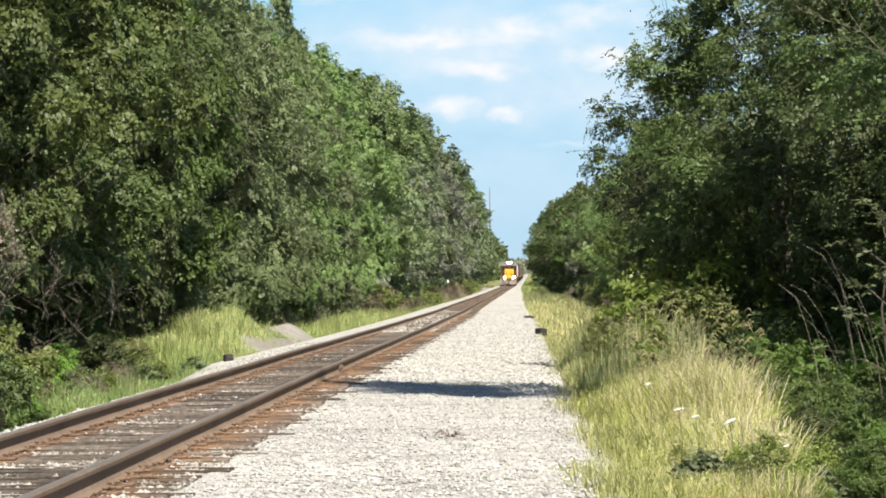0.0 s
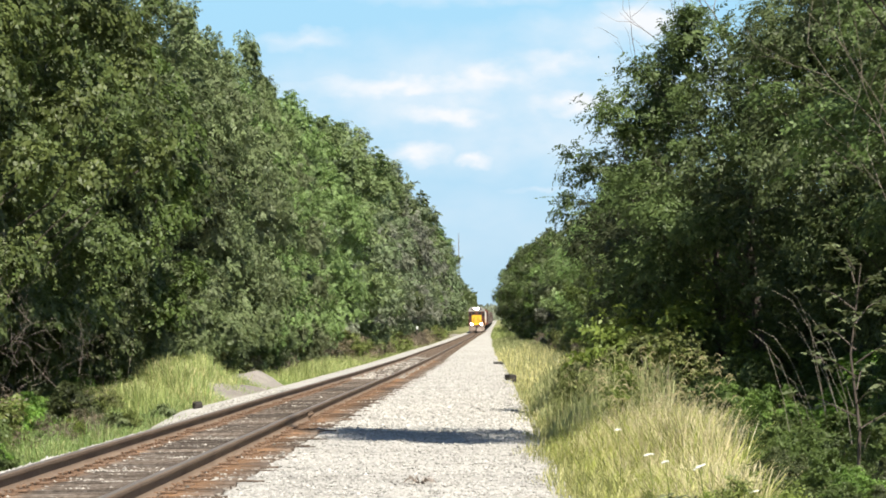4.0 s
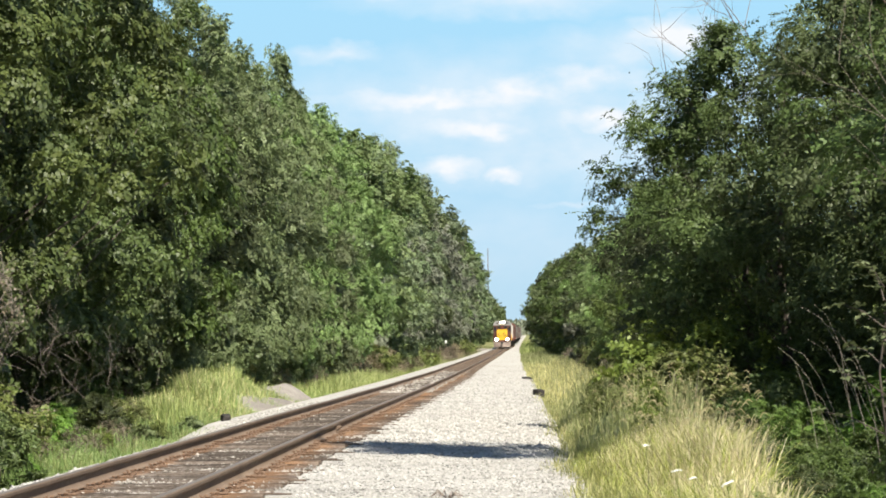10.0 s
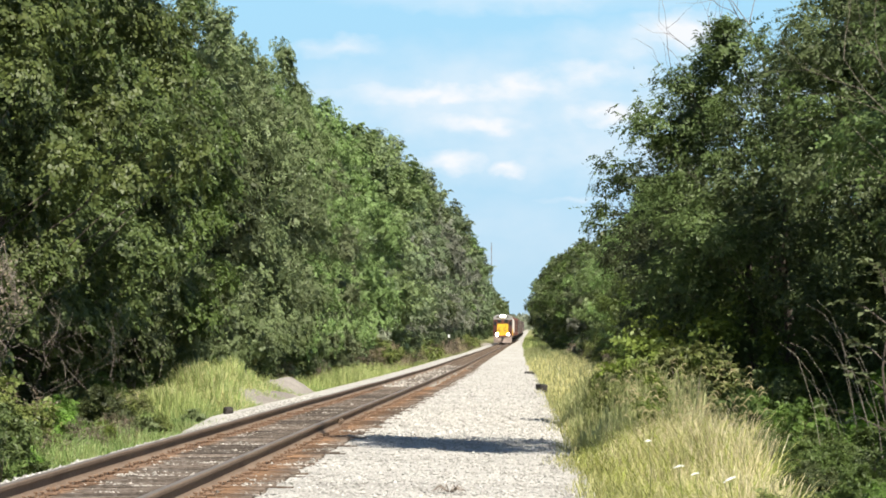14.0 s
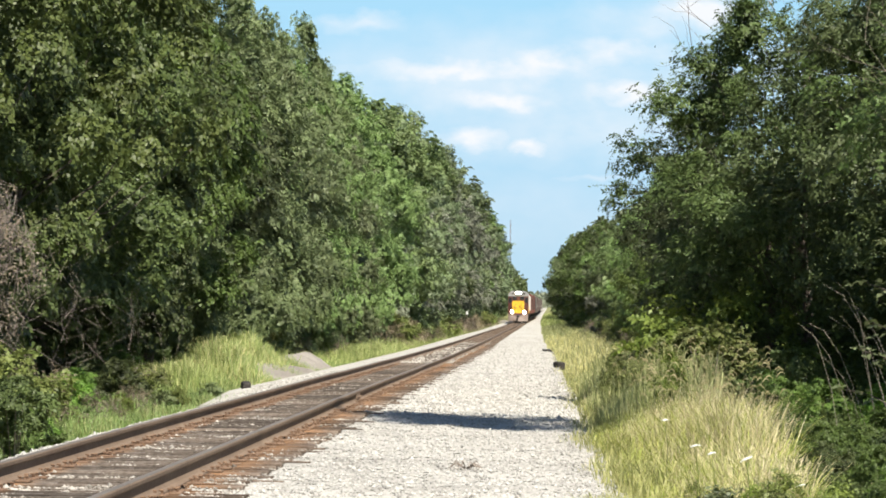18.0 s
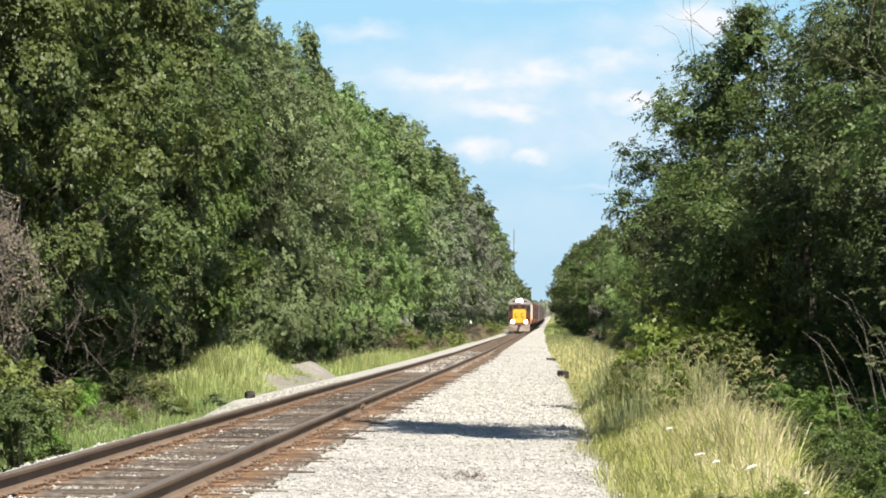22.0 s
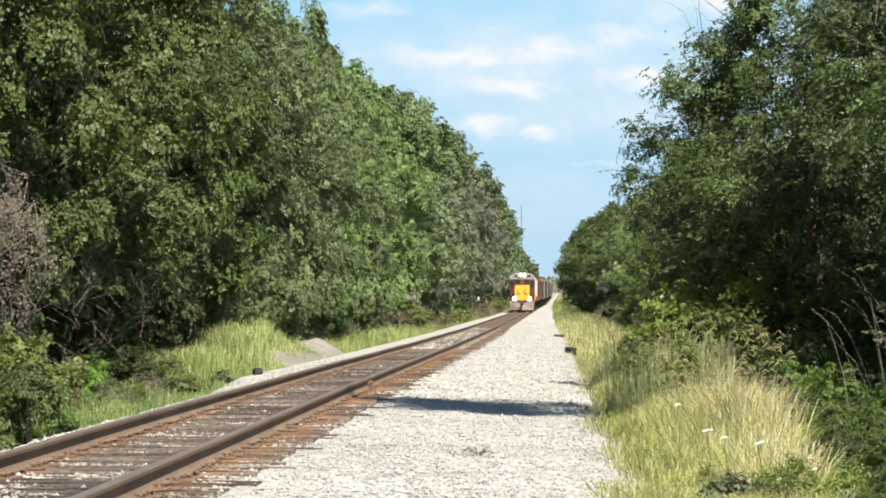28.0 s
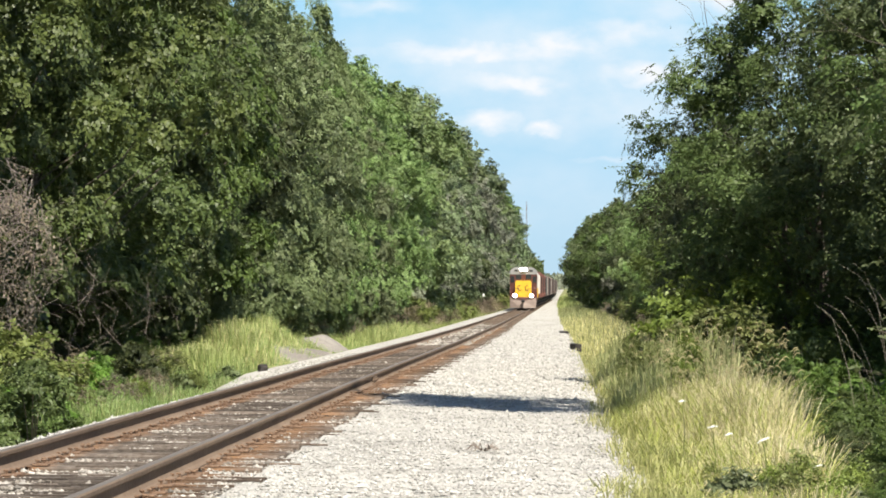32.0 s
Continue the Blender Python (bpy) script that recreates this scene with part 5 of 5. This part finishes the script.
def locomotive():
    """Nose at y = 0, body behind it towards +y, rail top at z = 0."""
    top = tagged(new("locomotive"), "yellow and maroon diesel locomotive with headlights lit", "locomotive")
    # frame and pilot
    part("underframe", Form().box(0, 9.0, 1.15, 3.0, 17.2, 0.36, 0.04), P["maroon"], top)
    part("pilot", Form().box(0, 0.35, 0.78, 2.95, 0.14, 0.95, 0.04), P["pilot"], top, "dusty brown front plate")
    plow = Form().add([(-1.45, 0.3, 0.95), (-1.45, 0.3, 0.12), (0, -0.25, 0.12), (0, -0.05, 0.95), (1.45, 0.3, 0.12), (1.45, 0.3, 0.95),
                       (-1.45, 0.42, 0.95), (-1.45, 0.42, 0.12), (1.45, 0.42, 0.12), (1.45, 0.42, 0.95)],
                      [(0, 1, 2, 3), (3, 2, 4, 5), (6, 9, 8, 7), (0, 6, 7, 1), (5, 4, 8, 9), (0, 3, 5, 9, 6), (1, 7, 8, 4, 2)])
    part("snow_plow", plow, P["pilot"], top, "dusty grey-brown wedge plow")
    f = Form().box(0, -0.25, 0.92, 0.3, 0.9, 0.28, 0.05)
    f.box(0, -0.66, 0.92, 0.42, 0.2, 0.36, 0.06)
    part("coupler", f, P["black"], top)
    for s in (-1, 1):
        f = Form()
        for k in range(4):
            f.box(s * 1.25, 0.55 + 0.2 * k, 0.45 + 0.26 * k, 0.5, 0.3, 0.03, 0.005)
        part("front_steps", f, P["black"], top)
        f = Form()
        for x in (0.55, 1.1, 1.5):
            f.tube([(s * x, 0.3, 1.3), (s * x, 0.3, 2.3)], 0.022, 6)
        f.tube([(s * 0.5, 0.3, 2.3), (s * 1.5, 0.3, 2.3)], 0.022, 6)
        f.tube([(s * 1.5, 0.3, 2.3), (s * 1.5, 1.6, 2.3)], 0.022, 6)
        part("front_handrail", f, P["maroon"], top)
        f = Form()
        for k in range(9):
            f.tube([(s * 1.52, 5.2 + 1.35 * k, 1.3), (s * 1.52, 5.2 + 1.35 * k, 2.35)], 0.02, 5)
        f.tube([(s * 1.52, 5.2, 2.35), (s * 1.52, 16, 2.35)], 0.02, 5)
        part("side_handrail", f, P["yellow"], top)
        f = Form().box(s * 0.92, 0.22, 1.5, 0.46, 0.2, 0.46, 0.04)
        d = part("ditch_light", f, P["black"], top)
        g = Form().tube([(s * 0.92, 0.12, 1.5), (s * 0.92, 0.09, 1.5)], 0.2, 16)
        part("lens", g, P["lamp"], d, "glaring lit lens")
    # nose, cab, hood
    nose = [(-0.9, 1.3), (0.9, 1.3), (0.9, 3.0), (0.78, 3.18), (-0.78, 3.18), (-0.9, 3.0)]
    part("nose", Form().prism(nose, 0.75, 2.3), P["yellow"], top, "flat yellow nose")
    f = Form()
    for s in (-0.42, 0.42):
        ring = [(s + 0.21 * math.cos(q * 0.5236), 0.74, 2.35 + 0.28 * math.sin(q * 0.5236)) for q in range(2, 12)]
        part("nose_badge", Form().tube(ring, 0.05, 6), P["maroon"], top, "dark ring-shaped badge")
    part("front_shade_strip", Form().box(0, 2.28, 3.98, 2.5, 0.05, 0.12, 0.02), P["black"], top)
    part("anticlimber", Form().add([(-0.75, 0.2, 1.32), (0.75, 0.2, 1.32), (0.28, 0.14, 0.98), (-0.28, 0.14, 0.98), (-0.75, 0.4, 1.32), (0.75, 0.4, 1.32), (0.28, 0.4, 0.98), (-0.28, 0.4, 0.98)],
         [(0, 3, 2, 1), (4, 5, 6, 7), (0, 1, 5, 4), (1, 2, 6, 5), (2, 3, 7, 6), (3, 0, 4, 7)]), P["maroon"], top, "dark maroon wedge above the coupler")
    cab = [(-1.52, 1.3), (1.52, 1.3), (1.52, 3.9), (1.2, 4.28), (0.6, 4.42), (-0.6, 4.42), (-1.2, 4.28), (-1.52, 3.9)]
    part("cab", Form().prism(cab, 2.3, 4.6), P["maroon"], top, "dark maroon cab")
    part("cab_roof", Form().prism([(-1.56, 3.88), (1.56, 3.88), (1.5, 4.3), (1.1, 4.62), (0.5, 4.74), (-0.5, 4.74), (-1.1, 4.62), (-1.5, 4.3)], 2.24, 4.66), P["silver"], top, "silver-grey cab roof")
    for s in (-1, 1):
        part("windshield", Form().box(s * 0.55, 2.285, 3.6, 0.62, 0.04, 0.5, 0.01), P["glass"], top)
        part("side_window", Form().box(s * 1.23, 2.285, 3.3, 0.4, 0.04, 0.7, 0.01), P["glass"], top)
        part("cab_window", Form().box(s * 1.525, 3.4, 3.35, 0.03, 1.2, 0.7, 0.01), P["glass"], top)
        part("number_board", Form().box(s * 0.82, 2.22, 4.3, 0.42, 0.1, 0.2, 0.01), P["black"], top)
    h = part("headlight", Form().box(0, 2.16, 4.42, 0.86, 0.2, 0.46, 0.05), P["black"], top)
    for s in (-0.2, 0.2):
        part("lens", Form().tube([(s, 2.06, 4.42), (s, 2.03, 4.42)], 0.17, 16), P["lamp"], h, "glaring lit lens")
    hood = [(-0.95, 1.3), (0.95, 1.3), (0.95, 3.9), (0.7, 4.2), (-0.7, 4.2), (-0.95, 3.9)]
    part("hood", Form().prism(hood, 4.6, 17.0), P["maroon"], top, "long dark engine hood")
    for s in (-1, 1):
        part("hood_stripe", Form().box(s * 0.962, 10.8, 2.6, 0.02, 12.2, 0.7, 0.004), P["yellow"], top, "yellow side band")
        for k in range(8):
            part("hood_door", Form().box(s * 0.965, 5.6 + 1.35 * k, 3.5, 0.02, 1.15, 0.7, 0.006), P["maroon"], top)
    for k in (12.6, 14.6):
        f = Form().tube([(0, k, 4.15), (0, k, 4.45)], 0.62, 18)
        part("radiator_fan", f, P["black"], top)
    part("exhaust_stack", Form().box(0, 9.0, 4.35, 0.5, 0.7, 0.4, 0.04), P["black"], top)
    f = Form().box(0, 4.9, 4.36, 0.3, 0.5, 0.1, 0.02)
    for s in (-0.14, 0, 0.14):
        f.tube([(s, 4.5, 4.6), (s, 5.1, 4.6)], [0.09, 0.03], 8)
    part("horn", f, P["steel"], top)
    f = Form().prism([(-1.1, 0.5), (1.1, 0.5), (1.35, 0.8), (1.35, 1.1), (-1.35, 1.1), (-1.35, 0.8)], 6.8, 11.2)
    part("fuel_tank", f, P["black"], top)
    wheels(top, 3.6)
    wheels(top, 14.4)
    return top


def hopper_car(color, label):
    """A covered hopper, 16 m long, front end at y = 0."""
    top = tagged(new("hopper_car"), label, "freight car", "freight cars of the train")
    body = [(-1.5, 1.7), (1.5, 1.7), (1.55, 3.9), (1.1, 4.45), (-1.1, 4.45), (-1.55, 3.9)]
    part("body", Form().prism(body, 1.4, 14.6), P[color], top)
    for s in (-1, 1):
        for k in range(11):
            part("side_rib", Form().box(s * 1.57, 1.9 + 1.22 * k, 2.8, 0.09, 0.1, 2.1, 0.01), P[color], top)
    part("roof_walk", Form().box(0, 8, 4.52, 0.7, 13.4, 0.08, 0.01), P["roof"], top)
    for k in (3.4, 8.0, 12.6):
        bin_f = Form().add([(-1.3, k - 2.1, 1.7), (1.3, k - 2.1, 1.7), (1.3, k + 2.1, 1.7), (-1.3, k + 2.1, 1.7), (-0.4, k - 0.4, 0.55), (0.4, k - 0.4, 0.55), (0.4, k + 0.4, 0.55), (-0.4, k + 0.4, 0.55)],
                           [(0, 3, 2, 1), (4, 5, 6, 7), (0, 1, 5, 4), (1, 2, 6, 5), (2, 3, 7, 6), (3, 0, 4, 7)])
        part("hopper_bin", bin_f, P[color], top)
    part("centre_sill", Form().box(0, 8, 1.15, 0.5, 15.6, 0.4, 0.03), P["black"], top)
    for y in (0.5, 15.5):
        f = Form().box(0, y, 1.25, 2.9, 0.9, 0.2, 0.03)
        for s in (-1.35, 1.35):
            f.tube([(s, y, 1.3), (s, y, 4.2)], 0.03, 5)
        part("end_platform", f, P["black"], top)
    wheels(top, 2.1)
    wheels(top, 13.9)
    return top


def box_car(color, label):
    top = tagged(new("box_car"), label, "freight car", "freight cars of the train")
    part("body", Form().prism([(-1.52, 1.15), (1.52, 1.15), (1.52, 4.35), (0, 4.6), (-1.52, 4.35)], 0.4, 15.6), P[color], top)
    for s in (-1, 1):
        part("door", Form().box(s * 1.545, 8, 2.7, 0.05, 3.0, 2.9, 0.01), P[color], top)
        for k in range(12):
            if k not in (5, 6):
                part("side_post", Form().box(s * 1.55, 1.0 + 1.27 * k, 2.7, 0.07, 0.1, 2.9, 0.01), P[color], top)
    part("centre_sill", Form().box(0, 8, 0.95, 0.6, 15.8, 0.4, 0.03), P["black"], top)
    wheels(top, 2.1)
    wheels(top, 13.9)
    return top


engine = locomotive()
hop = hopper_car("grey", "pale grey covered hopper car behind the locomotive")
boxc = box_car("red", "oxide-red box car in the train")
dark = hopper_car("black", "dark hopper car in the train")
consist = [(engine, 0.0), (hop, 18.2), (boxc, 34.6), (dark, 51.0)]
for k in range(4):
    consist.append((copy_thing((boxc, dark, boxc, dark)[k], pose(0, 0, 0)), 67.4 + 16.4 * k))


def far_car(color, label):
    """A plain closed car for the long tail of the train."""
    top = tagged(new("freight_car"), label, "freight car", "freight cars of the train")
    part("body", Form().prism([(-1.5, 1.15), (1.5, 1.15), (1.5, 4.2), (1.0, 4.5), (-1.0, 4.5), (-1.5, 4.2)], 0.5, 15.5), P[color], top)
    part("centre_sill", Form().box(0, 8, 0.95, 0.6, 15.8, 0.4, 0.03), P["black"], top)
    wheels(top, 2.1)
    wheels(top, 13.9)
    return top


tail = [far_car("red", "oxide-red freight car far back in the train"), far_car("black", "black freight car far back in the train"), far_car("grey", "pale grey freight car far back in the train")]
consist += [(tail[0], 133.0), (tail[1], 149.4), (tail[2], 165.8)]
for k in range(26):
    consist.append((copy_thing(tail[(0, 1, 1, 0, 2, 0, 1)[k % 7]], pose(0, 0, 0)), 182.2 + 16.4 * k))

# nose distance along the track: steady approach
NOSE_START, NOSE_END = 632.0, 351.0


def motions():
    for thing, behind in consist:
        rows = []
        for k in range(9):
            t = 4.0 * k
            y = NOSE_START + (NOSE_END - NOSE_START) * t / 32.0 + behind
            rows.append((t, track_pose(y)))
        walk(thing, rows)


motions()
